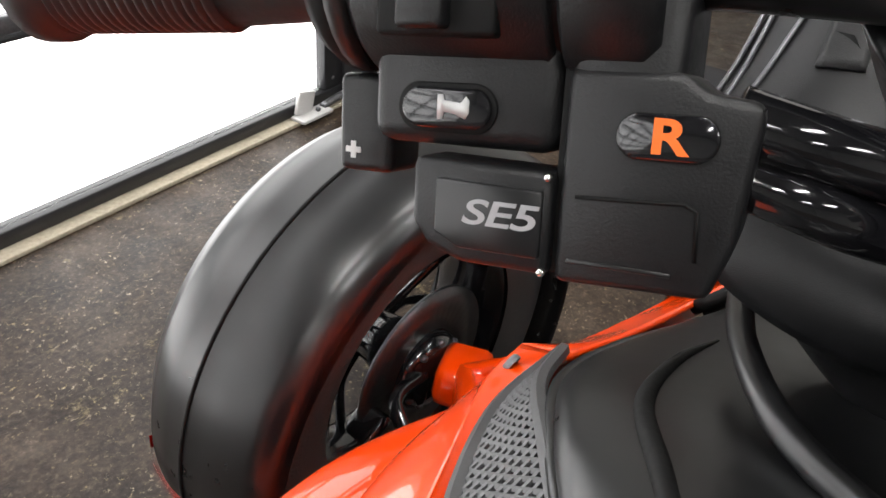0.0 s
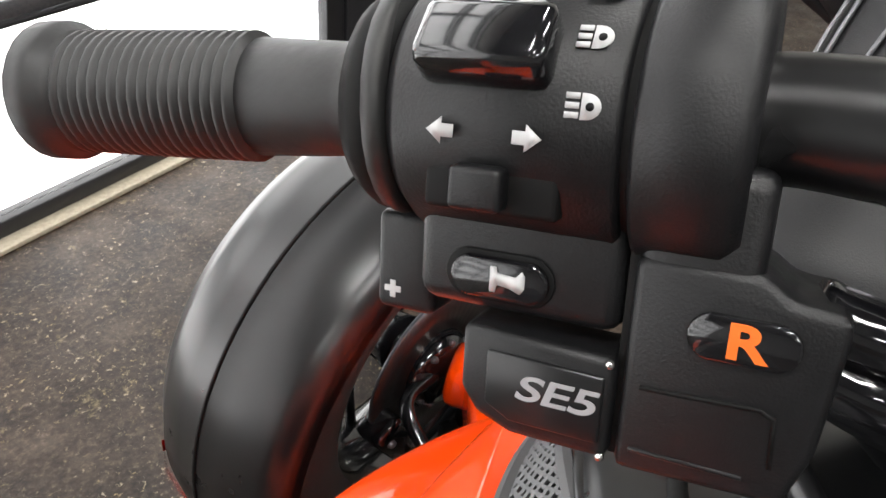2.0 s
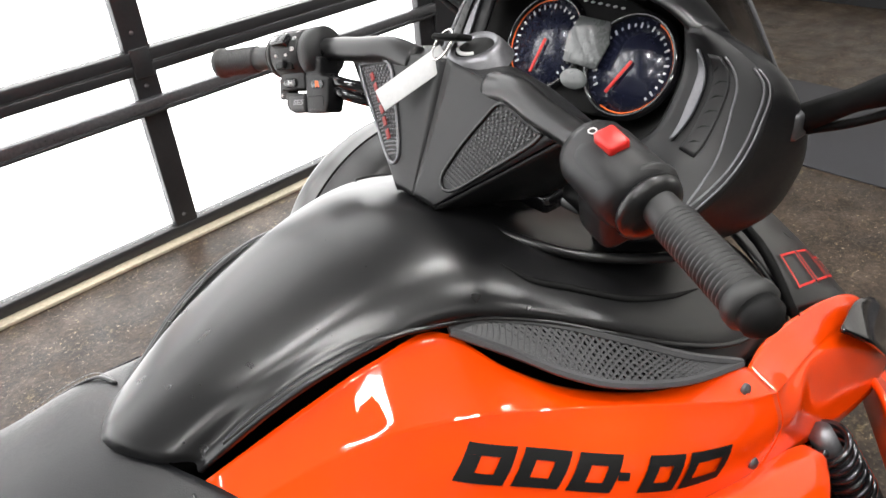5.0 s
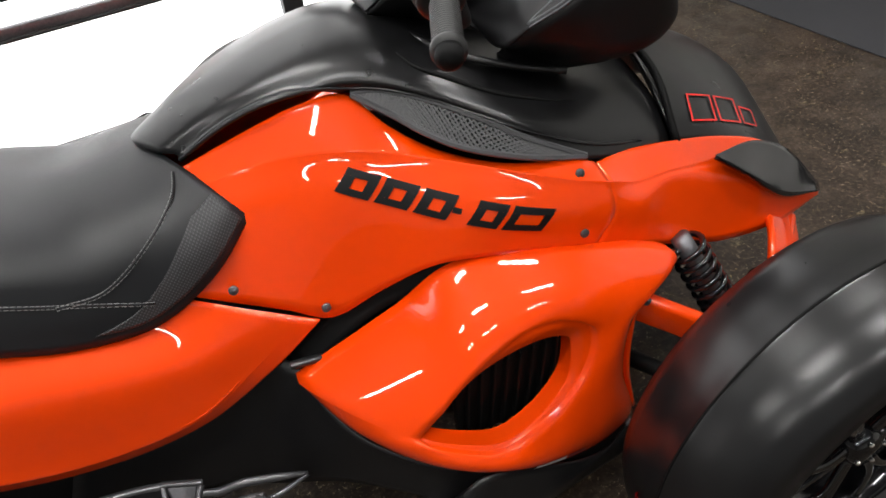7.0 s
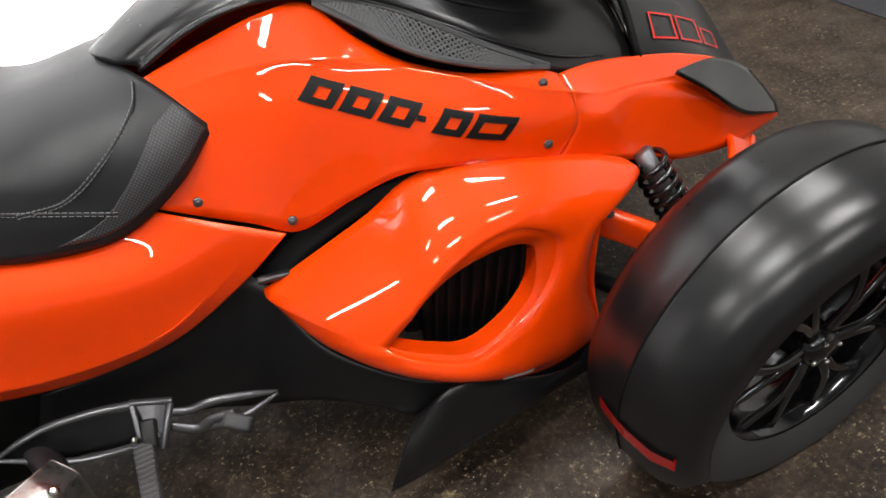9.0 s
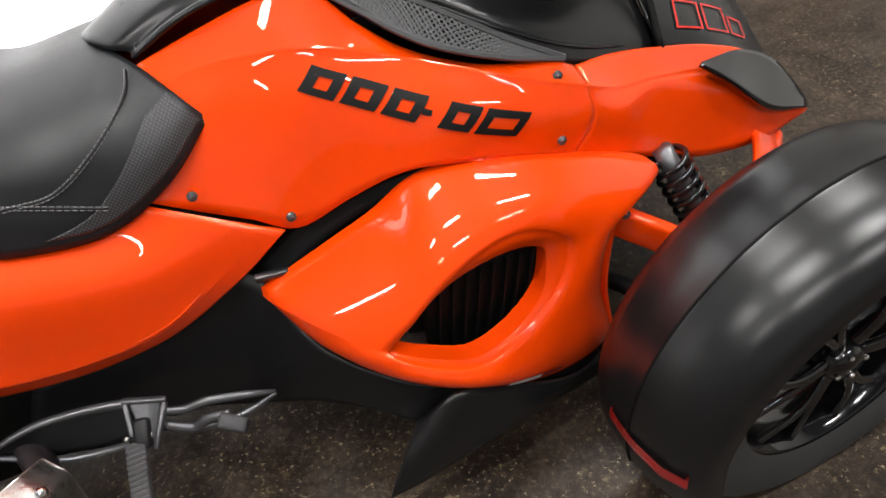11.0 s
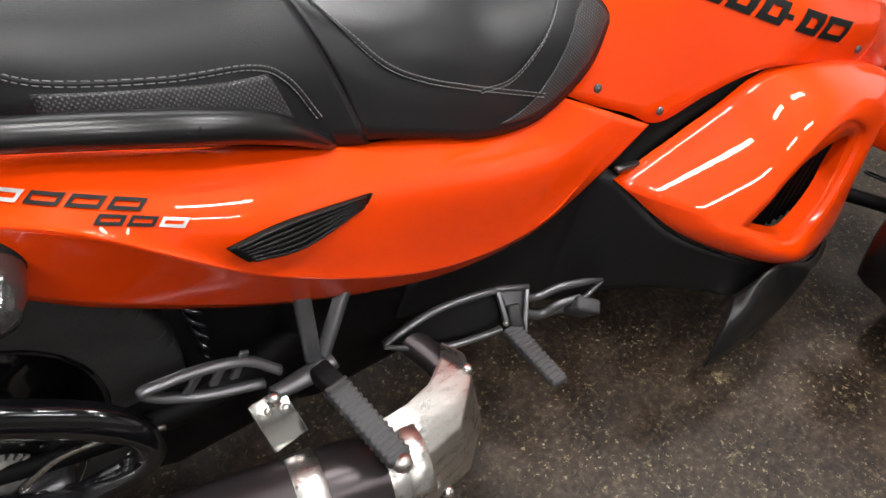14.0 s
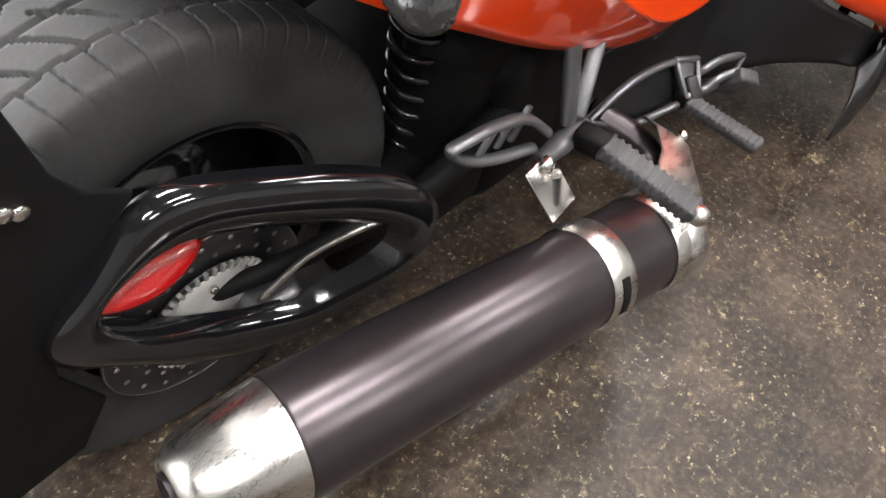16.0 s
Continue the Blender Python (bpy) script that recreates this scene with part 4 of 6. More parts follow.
# the disc's dark metal puts the reflection of dark surroundings into its colour
disc = part("brake_disc", lathe([(0.066, 0.0025), (0.128, 0.0025), (0.13, 0.0015), (0.13, -0.0015), (0.128, -0.0025), (0.066, -0.0025)], 72, dm, closed=True), "dark_steel", rw, "drilled steel rear brake disc, darkened for its dark reflection")
part("disc_edge", lathe([(0.1285, 0.0027), (0.1305, 0.0022), (0.1305, -0.002), (0.1285, -0.002)], 72, dm, closed=True), "chrome", disc, "bright worn disc edge")
ringo = part("sensor_ring", lathe([(0.068, 0.006), (0.080, 0.006), (0.080, 0.003), (0.068, 0.003)], 64, dm, closed=True), "dark_steel", disc, "toothed steel sensor ring")
for k in range(44):
    a = 2 * math.pi * k / 44
    part("tooth", block((0.011, 0.0050, 0.005), dm @ Matrix.Translation((0.076 * math.cos(a), 0.076 * math.sin(a), 0.008)) @ pose(0, 0, 0, 0, 0, math.degrees(a)), 0.0008), "zinc", ringo, smooth=False)
for k in range(20):
    a = 2 * math.pi * k / 20
    for r in (0.095, 0.115):
        part("drilling", lathe([(0, 0.0031), (0.0034, 0.0031), (0.0034, 0.0026)], 10, dm @ Matrix.Translation((r * math.cos(a + r * 8), r * math.sin(a + r * 8), 0))), "brushed", disc)
part("disc_carrier", lathe([(0, 0.012), (0.022, 0.012), (0.028, 0.008), (0.066, 0.004), (0.066, -0.004), (0, -0.004)], 32, dm), "zinc", disc)
for k in range(5):
    a = radians(72 * k + 10)
    part("carrier_bolt", ball(dm @ Vector((0.045 * math.cos(a), 0.045 * math.sin(a), 0.008)), 0.006), "chrome", disc)
cal = part("brake_caliper", block((0.075, 0.03, 0.05), basis((0.085, -0.165, 0.235), (0.8, -0.25, 0.3), (0, 0, 1)), 0.01), "alu", trike, "cast grey brake caliper")
part("brake_pipe", tube([(0.06, -0.18, 0.27), (0.12, -0.2, 0.33), (0.19, -0.235, 0.37), (0.25, -0.25, 0.36)], 0.004, 8, 24), "brushed", cal)

# swingarm cover with its long opening and a red lens
LENS_AT, LENS_WAY, LENS_LONG = (-0.049, -0.166, 0.417), (0.114, -0.001, 0.008), 0.059
outer = [(-0.181, -0.168, 0.390), (-0.112, -0.169, 0.436), (-0.060, -0.170, 0.490), (-0.034, -0.173, 0.522), (0.006, -0.179, 0.508), (0.107, -0.214, 0.483), (0.205, -0.254, 0.446), (0.247, -0.271, 0.385), (0.240, -0.268, 0.312), (0.142, -0.228, 0.215), (0.055, -0.194, 0.172), (-0.037, -0.172, 0.225), (-0.106, -0.169, 0.311), (-0.150, -0.168, 0.360)]
inner = [(-0.112, -0.169, 0.395), (-0.097, -0.169, 0.420), (-0.064, -0.170, 0.440), (-0.026, -0.173, 0.445), (0.025, -0.184, 0.438), (0.132, -0.224, 0.403), (0.200, -0.251, 0.370), (0.226, -0.262, 0.335), (0.212, -0.258, 0.310), (0.115, -0.217, 0.246), (0.060, -0.197, 0.248), (0.001, -0.178, 0.272), (-0.057, -0.171, 0.318), (-0.096, -0.169, 0.362)]


def ringpts(P, n):
    P = [Vector(p) for p in P] + [Vector(P[0])]
    d = [0]
    for a, b in zip(P, P[1:]):
        d.append(d[-1] + (b - a).length)
    res = []
    for k in range(n):
        t = d[-1] * k / n
        i = max(j for j in range(len(d) - 1) if d[j] <= t)
        res.append(P[i].lerp(P[i + 1], (t - d[i]) / (d[i + 1] - d[i])))
    return res


def by_angle(P, c, n):
    """Points of a loop sorted to even angles about c in the xz plane."""
    loop = ringpts(P, 400)
    res = []
    for k in range(n):
        want = 2 * math.pi * k / n
        res.append(min(loop, key=lambda p: abs(math.remainder(math.atan2(p.z - c[1], p.x - c[0]) - want, 2 * math.pi))))
    for _ in range(2):
        res = [(res[k - 1] + res[k] * 2 + res[(k + 1) % n]) / 4 for k in range(n)]
    return res


for s in (1, -1):
    O = [tuple(p) if s == 1 else left(*p) for p in by_angle(outer, (0.05, 0.345), 40)]
    I = [tuple(p) if s == 1 else left(*p) for p in by_angle(inner, (0.05, 0.345), 40)]
    arm = part("swingarm_cover", ring_sheet(O, I, (0, -0.013 * s, 0.006), 120), "gloss", trike, "glossy black swingarm cover with a long opening")
    part("swingarm", tube([(0.0, -0.135 * s, 0.27), (0.16, -0.18 * s, 0.29), (0.32, -0.2 * s, 0.30), (0.48, -0.17 * s, 0.31)], [0.010, 0.014, 0.018, 0.03], 12, 20, flat=1.2), "matte", arm)
    # red marker lens between disc and cover
    bm = ball((0, 0, 0), 1.0, n=24)
    for v in bm.verts:
        v.co.y *= 1 - 0.30 * v.co.x ** 2
    lm = basis(LENS_AT if s == 1 else left(*LENS_AT), (LENS_WAY[0], LENS_WAY[1] * s, LENS_WAY[2]), (0.0, -0.75 * s, -0.62))
    bmesh.ops.transform(bm, matrix=lm @ Matrix.Diagonal((LENS_LONG, 0.023, 0.011, 1)), verts=bm.verts[:])
    part("marker_lens", bm, "red_lens", arm, "red oval marker lens")
# mudguard behind the wheel
part("mudguard", loft([[(-0.06, y, 0.535 - abs(y) * 0.3), (-0.15, y, 0.50 - abs(y) * 0.3), (-0.225, y, 0.42), (-0.25, y, 0.32)] for y in (-0.14, -0.07, 0, 0.07, 0.14)], 16, 16, 0.006), "plastic", trike, "black rear mudguard")
# real plate above; its lower end is added to darken the shaded tyre
bp = part("guard_plate", plate([(-0.155, 0.74), (-0.106, 0.650), (-0.092, 0.575), (-0.075, 0.545), (-0.037, 0.517), (-0.075, 0.470), (-0.14, 0.40), (-0.15, 0.33), (-0.12, 0.24), (-0.16, 0.17), (-0.24, 0.16), (-0.29, 0.30), (-0.28, 0.66)], 0.008, basis((0, -0.150, 0), (1, 0, 0), (0, 0, 1)), 0.003), "matte", trike, "black plate between mudguard and swingarm cover, its foot standing in for shade")
for x, z in ((-0.121, 0.560), (-0.131, 0.566)):
    part("plate_bolt", ball((x, -0.160, z), 0.008, 0.6, up=(0, -1, 0)), "chrome", bp)

# exhaust
A, B = Vector((-0.046, -0.343, 0.345)), Vector((0.494, -0.439, 0.285))
ax = (B - A).normalized()
mm = basis(tuple(A), ax, (0, 0, 1)) @ Matrix(((0, 0, 1, 0), (1, 0, 0, 0), (0, 1, 0, 0), (0, 0, 0, 1)))
Lm = (B - A).length
muf = part("muffler", lathe([(0.0, 0.0), (0.062, 0.0), (0.0635, 0.004), (0.0635, Lm - 0.004), (0.062, Lm), (0, Lm)], 48, mm), "muffler", trike, "dark satin metal muffler can")
part("end_cap", lathe([(0.0625, 0.0), (0.060, -0.02), (0.048, -0.085), (0.034, -0.1), (0.027, -0.1), (0.026, -0.085), (0, -0.08)], 40, mm), "brushed", muf, "brushed steel conical end cap")
part("tail_pipe", lathe([(0.024, -0.092), (0.024, -0.104), (0.021, -0.104), (0.021, -0.07), (0, -0.07)], 28, mm), "muffler", muf)
band = lathe([(0.0645, Lm - 0.155), (0.0665, Lm - 0.153), (0.0665, Lm - 0.117), (0.0645, Lm - 0.115)], 48, mm)
part("clamp_band", band, "brushed", muf, "brushed steel clamp band")
bm = bmesh.new()
for a0 in (42,):
    lathe([(0.0666, Lm - 0.143), (0.0676, Lm - 0.142), (0.0676, Lm - 0.130), (0.0666, Lm - 0.129)], 12, mm, bm, arc=(a0, a0 + 42), closed=True)
part("band_slot", bm, "matte", muf)
part("front_ring", lathe([(0.0645, Lm - 0.035), (0.067, Lm - 0.03), (0.067, Lm - 0.004), (0.064, Lm)], 48, mm), "brushed", muf)
pipe = tube([B - ax * 0.01, B + ax * 0.05 + Vector((0, 0.02, -0.01)), (0.61, -0.405, 0.25), (0.645, -0.36, 0.25), (0.645, -0.31, 0.265), (0.62, -0.24, 0.28)], [0.045, 0.034, 0.026, 0.024, 0.024, 0.024], 18, 40)
part("header_pipe", pipe, "muffler", muf, "tarnished steel exhaust pipe")
shield = loft([[(0.485, -0.395, 0.360), (0.535, -0.390, 0.352), (0.585, -0.372, 0.338), (0.630, -0.338, 0.326), (0.655, -0.305, 0.305)],
               [(0.483, -0.452, 0.338), (0.535, -0.455, 0.322), (0.595, -0.440, 0.312), (0.655, -0.385, 0.310), (0.682, -0.330, 0.285)],
               [(0.481, -0.490, 0.280), (0.530, -0.492, 0.262), (0.590, -0.478, 0.245), (0.652, -0.425, 0.235), (0.688, -0.355, 0.232)],
               [(0.480, -0.480, 0.225), (0.520, -0.480, 0.210), (0.575, -0.462, 0.190), (0.635, -0.410, 0.185), (0.672, -0.352, 0.190)]], 4, 3, 0.004)
bmesh.ops.bevel(shield, geom=shield.edges[:], offset=0.004, segments=2, affect="EDGES", profile=0.5)
part("heat_shield", shield, "brushed", muf, "faceted polished steel heat shield", smooth=True)
part("shield_flange", lathe([(0.0645, Lm - 0.012), (0.069, Lm - 0.010), (0.069, Lm + 0.022), (0.066, Lm + 0.024)], 30, mm, arc=(-25, 150)), "brushed", muf)
for p in ((0.535, -0.497, 0.268), (0.655, -0.372, 0.315)):
    part("shield_bolt", ball(p, 0.010, 0.7, up=(0.1, -0.7, 0.7)), "chrome", muf)
part("muffler_bracket", bar((0.37, -0.30, 0.395), (0.378, -0.352, 0.348), 0.052, 0.005, 0.002, None, (0, -0.6, 0.8)), "chrome", muf, "folded steel muffler bracket")
for p in ((0.365, -0.318, 0.388), (0.388, -0.322, 0.382)):
    part("bracket_bolt", ball(p, 0.006), "brushed", muf)

# rear foot peg carrier
car = part("rear_peg_carrier", bar((0.462, -0.235, 0.53), (0.45, -0.285, 0.395), 0.014, 0.024, 0.005, None, (1, 0, 0)), "alu", trike, "grey cast aluminium passenger peg carrier")
part("strut", bar((0.545, -0.235, 0.50), (0.462, -0.288, 0.40), 0.014, 0.02, 0.004, None, (1, 0, 1)), "alu", car)
part("foot", tube([(0.475, -0.293, 0.39), (0.425, -0.296, 0.385), (0.38, -0.30, 0.392)], [0.016, 0.015, 0.011], 10, 12, flat=0.7), "alu", car)
part("foot_bolt", ball((0.378, -0.31, 0.395), 0.011, 0.7, up=(0, -0.7, 0.7)), "chrome", car)
hg = part("heel_guard", tube([(0.378, -0.285, 0.402), (0.31, -0.275, 0.420), (0.262, -0.268, 0.445), (0.238, -0.265, 0.472), (0.262, -0.267, 0.474), (0.31, -0.269, 0.468), (0.365, -0.272, 0.446), (0.402, -0.285, 0.412)], 0.0085, 8, 48, flat=0.7), "alu", car, "grey heel guard loop")
for x in (0.285, 0.318, 0.345):
    part("guard_rib", bar((x, -0.270, 0.430 + (0.31 - x) * 0.25), (x + 0.022, -0.268, 0.462), 0.006, 0.012, 0.0015), "alu", hg)
rp = part("rear_peg", bar((0.452, -0.335, 0.402), (0.473, -0.470, 0.384), 0.034, 0.020, 0.006), "peg", car, "ribbed rubber passenger foot peg")
for k in range(13):
    a = Vector((0.452, -0.335, 0.402)).lerp(Vector((0.473, -0.470, 0.384)), (k + 0.6) / 13.4)
    part("peg_rib", block((0.0352, 0.0062, 0.0212), basis(a, (1, 0.15, 0), (0.15, -1, -0.13)), 0.002), "peg", rp)
part("peg_hinge", bar((0.448, -0.30, 0.395), (0.455, -0.345, 0.398), 0.03, 0.03, 0.006), "matte", car)
part("peg_tip", ball((0.473, -0.472, 0.383), 0.014), "brushed", car)

# rider foot peg bracket with heel plate and brake pedal
fb = part("rider_peg_bracket", loft([[(0.786, -0.272, 0.318), (0.790, -0.300, 0.292), (0.772, -0.330, 0.262)], [(0.812, -0.282, 0.311), (0.806, -0.306, 0.288), (0.787, -0.334, 0.260)], [(0.840, -0.287, 0.302), (0.822, -0.308, 0.280), (0.802, -0.334, 0.258)]], 12, 8, 0.014), "alu", trike, "grey cast aluminium rider peg bracket")
part("top_edge", bar((0.782, -0.274, 0.319), (0.844, -0.290, 0.303), 0.010, 0.009, 0.003), "alu", fb)
for a, b in (((0.786, -0.277, 0.315), (0.776, -0.335, 0.262)), ((0.840, -0.291, 0.300), (0.804, -0.338, 0.258))):
    part("edge_rib", bar(a, b, 0.008, 0.010, 0.002), "alu", fb)
part("boss", bar((0.800, -0.300, 0.296), (0.790, -0.336, 0.268), 0.024, 0.020, 0.005), "plastic", fb)
part("heel_plate", loft([[(0.578, -0.258, 0.306), (0.66, -0.257, 0.325), (0.74, -0.262, 0.318), (0.79, -0.27, 0.305)], [(0.578, -0.258, 0.301), (0.66, -0.280, 0.268), (0.74, -0.295, 0.252), (0.79, -0.305, 0.262)]], 16, 5, 0.006), "plastic", fb, "dark pointed heel plate")
part("heel_rim", tube([(0.576, -0.264, 0.306), (0.62, -0.264, 0.322), (0.672, -0.265, 0.331), (0.74, -0.269, 0.324), (0.792, -0.276, 0.314)], [0.004, 0.0065, 0.007, 0.007, 0.007], 6, 28, flat=0.75), "alu", fb)
part("lower_rim", tube([(0.576, -0.265, 0.304), (0.63, -0.278, 0.276), (0.68, -0.292, 0.258), (0.74, -0.302, 0.253), (0.785, -0.318, 0.266)], [0.004, 0.0065, 0.007, 0.007, 0.007], 6, 28, flat=0.75), "alu", fb)
pg = part("rider_peg", bar((0.780, -0.325, 0.272), (0.776, -0.455, 0.282), 0.030, 0.018, 0.006), "peg", fb, "worn ribbed rubber rider foot peg")
for k in range(13):
    a = Vector((0.780, -0.325, 0.272)).lerp(Vector((0.776, -0.455, 0.282)), (k + 0.6) / 13.4)
    part("peg_rib", block((0.0315 - 0.0004 * k, 0.0062, 0.0192), basis(a, (1, -0.03, 0), (-0.03, -1, 0.08)), 0.002), "peg", pg)
part("peg_hinge", bar((0.79, -0.300, 0.268), (0.783, -0.330, 0.272), 0.026, 0.026, 0.006), "matte", fb)
for k in range(3):
    part("hinge_bolt", ball((0.772 + 0.016 * k, -0.322, 0.288 - 0.006 * k), 0.005), "brushed", fb)
ped = part("brake_pedal", tube([(0.825, -0.305, 0.262), (0.848, -0.312, 0.246), (0.868, -0.318, 0.243), (0.890, -0.326, 0.262), (0.925, -0.340, 0.272)], [0.007, 0.0075, 0.0075, 0.007, 0.006], 8, 24, flat=1.3), "alu", trike, "cast brake pedal with a worn rubber pad")
part("pedal_arm", tube([(0.83, -0.295, 0.285), (0.862, -0.300, 0.274), (0.90, -0.308, 0.282), (0.955, -0.318, 0.272), (1.00, -0.320, 0.252)], [0.006, 0.007, 0.007, 0.006, 0.003], 8, 24, flat=1.2), "alu", ped)
part("pedal_brace", tube([(0.868, -0.318, 0.240), (0.93, -0.330, 0.240), (1.00, -0.322, 0.250)], [0.006, 0.006, 0.003], 8, 20, flat=1.2), "alu", ped)
part("pedal_pad", block((0.046, 0.026, 0.056), basis((0.924, -0.347, 0.253), (0.75, -0.45, -0.3), (0.45, 0.75, 0.45)), 0.006), "peg", ped, "ribbed rubber pedal pad")

# under the body: dark engine, frame and belly
part("belly", box(0.35, 1.75, -0.17, 0.17, 0.16, 0.48, 0.05), "matte", trike, "dark engine and frame under the bodywork")
part("inner_body", box(0.62, 1.62, -0.19, 0.19, 0.42, 0.58, 0.05), "matte", trike)
part("front_frame", box(1.55, 2.0, -0.16, 0.16, 0.2, 0.42, 0.04), "matte", trike)
part("swingarm_root", box(0.44, 0.70, -0.20, 0.18, 0.12, 0.42, 0.05), "matte", trike, "dark swingarm and engine rear")
part("swingarm_beam", box(0.20, 0.50, -0.19, 0.17, 0.12, 0.27, 0.05), "matte", trike)
part("tail_under", loft([[(0.62, y, 0.42), (0.4, y, 0.52), (0.22, y * 0.9, 0.62), (0.08, y * 0.5, 0.68)] for y in (-0.24, -0.1, 0.1, 0.24)], 16, 10, 0.006), "matte", trike)
for s in (1, -1):
    if s == 1:
        rad = part("radiator", box(1.25, 1.47, -0.395 * s, -0.375 * s, 0.27, 0.46, 0.004), "matte", trike, "black radiator behind the scoop opening")
        for k in range(9):
            part("fin", bar((1.26 + k * 0.022, -0.401 * s, 0.28), (1.275 + k * 0.022, -0.401 * s, 0.45), 0.004, 0.012, 0.001, None, (0, 1, 0)), "matte", rad)
        part("scoop_duct", box(1.22, 1.50, -0.36 * s, -0.2 * s, 0.28, 0.46, 0.03), "matte", trike)
        part("gap_filler", loft([[(1.04, -0.22 * s, 0.44), (1.18, -0.235 * s, 0.53), (1.33, -0.265 * s, 0.585)], [(1.05, -0.25 * s, 0.40), (1.18, -0.26 * s, 0.49), (1.33, -0.29 * s, 0.55)]], 12, 4, 0.01), "matte", trike)
    # front suspension
    q = (lambda x, y, z: (x, y, z)) if s == 1 else left
    a1 = part("upper_arm", bar(q(1.585, -0.36, 0.405), q(1.775, -0.515, 0.315), 0.026, 0.058, 0.008), "orange", trike, "orange painted suspension arm")
    part("front_leg", bar(q(1.770, -0.515, 0.312), q(2.00, -0.30, 0.345), 0.026, 0.070, 0.010), "orange", a1)
    part("outer_joint", bar(q(1.745, -0.50, 0.325), q(1.83, -0.545, 0.300), 0.070, 0.055, 0.014), "orange", a1)
    part("web", loft([[q(1.93, -0.30, 0.425), q(2.02, -0.29, 0.36), q(2.05, -0.29, 0.29)], [q(1.90, -0.355, 0.41), q(1.97, -0.36, 0.35), q(2.00, -0.35, 0.28)], [q(1.85, -0.42, 0.375), q(1.90, -0.43, 0.325), q(1.93, -0.42, 0.27)]], 14, 12, 0.01), "orange", a1)
    part("ball_joint", ball(q(1.80, -0.555, 0.300), 0.022), "gloss", a1)
    part("lower_arm", tube([q(1.60, -0.30, 0.20), q(1.78, -0.56, 0.19)], 0.016, 8, 8), "matte", trike)
    part("lower_front_arm", tube([q(1.98, -0.28, 0.20), q(1.80, -0.56, 0.19)], 0.016, 8, 8), "matte", trike)
    t0, t1 = Vector(q(1.705, -0.335, 0.475)), Vector(q(1.775, -0.412, 0.31))
    sh = part("front_shock", tube([t0, t1], 0.017, 14, 4), "alu", trike, "grey front shock absorber with a black coil spring")
    d = (t1 - t0)
    sx = d.cross(Vector((0, 0, 1))).normalized()
    sy = d.normalized().cross(sx)
    part("coil_spring", tube([t0 + d * (k / 60 * 0.72 + 0.05) + (sx * math.cos(k * 0.68) + sy * math.sin(k * 0.68)) * 0.030 for k in range(61)], 0.0055, 7, 240), "gloss", sh, "black coil spring")
    part("collar", lathe([(0.034, 0), (0.034, 0.012), (0.018, 0.012), (0.018, 0)], 20, basis(tuple(t0 + d * 0.78), sx, sy), closed=True), "matte", sh)
    # front turn mount and signal at the tail
    stalk = part("turn_signal", tube([q(0.176, -0.195, 0.702), q(0.168, -0.222, 0.697), q(0.159, -0.250, 0.692), q(0.151, -0.275, 0.687), q(0.148, -0.287, 0.685)], [0.024, 0.027, 0.0285, 0.024, 0.012], 20, 20), "signal", trike, "smoked grey tail turn signal")
    part("signal_base", tube([q(0.180, -0.185, 0.704), q(0.170, -0.222, 0.697)], [0.030, 0.026], 18, 4), "matte", stalk)
    # vent on the tail
    V = [[q(0.367, -0.295, 0.676), q(0.44, -0.286, 0.671), q(0.56, -0.264, 0.635)], [q(0.385, -0.297, 0.648), q(0.455, -0.291, 0.625), q(0.552, -0.266, 0.625)]]
    vent = part("tail_vent", loft(V, 20, 6, 0.004), "matte", trike, "black ribbed tail vent")
    for k in range(6):
        v = (k + 0.5) / 6
        part("rib", tube([on_loft(V, 0.06, v) + Vector((0, -0.003 * s, 0.002)), on_loft(V, 0.5, v) + Vector((0, -0.004 * s, 0.003)), on_loft(V, 0.95, v) + Vector((0, -0.003 * s, 0.002))], 0.0022, 6, 10), "plastic", vent)
    for p in (UNBODY @ Vector((1.535, -0.297, 0.659)), UNBODY @ Vector((1.525, -0.328, 0.570)), UNBODY @ Vector((1.007, -0.196, 0.591)), UNBODY @ Vector((1.126, -0.235, 0.530)), (1.556, -0.446, 0.175), (1.60, -0.398, 0.43)):
        part("panel_screw", lathe([(0, 0.003), (0.0028, 0.003), (0.0034, 0.0015), (0.006, 0.003), (0.0075, 0.001), (0.0075, -0.002)], 14, basis(q(*p), (1, 0, 0), (0, 0.3, 1) if s > 0 else (0, -0.3, -1)) if s > 0 else basis(q(*p), (-1, 0, 0), (0, -0.3, 1))), "alu", trike)
# rear shock
t0, t1 = Vector((0.36, -0.10, 0.50)), Vector((0.385, -0.10, 0.20))
rs = part("rear_shock", tube([t0, t1], 0.018, 14, 4), "matte", trike, "black rear shock absorber with a coil spring")
d = t1 - t0
part("coil_spring", tube([t0 + d * (k / 72 * 0.85 + 0.05) + Vector((math.cos(k * 0.7), math.sin(k * 0.7), 0)) * 0.032 for k in range(73)], 0.006, 7, 288), "gloss", rs)
part("axle_plate", block((0.11, 0.006, 0.06), basis((0.30, 0.02, 0.47), (1, 0, 0.2), (0, 1, 0)), 0.004), "alu", trike)

# ---- steering head, handlebar, controls: drawn upright, y from the machine's middle plane ----
FRAME[0] = Matrix.Translation((0, MIDY, 0))


def both(p):
    return (p[0], -p[1], p[2])


def across(half):
    """A row from the right edge over the middle to the left, from its right half with the middle point last."""
    return list(half) + [both(p) for p in half[-2::-1]]


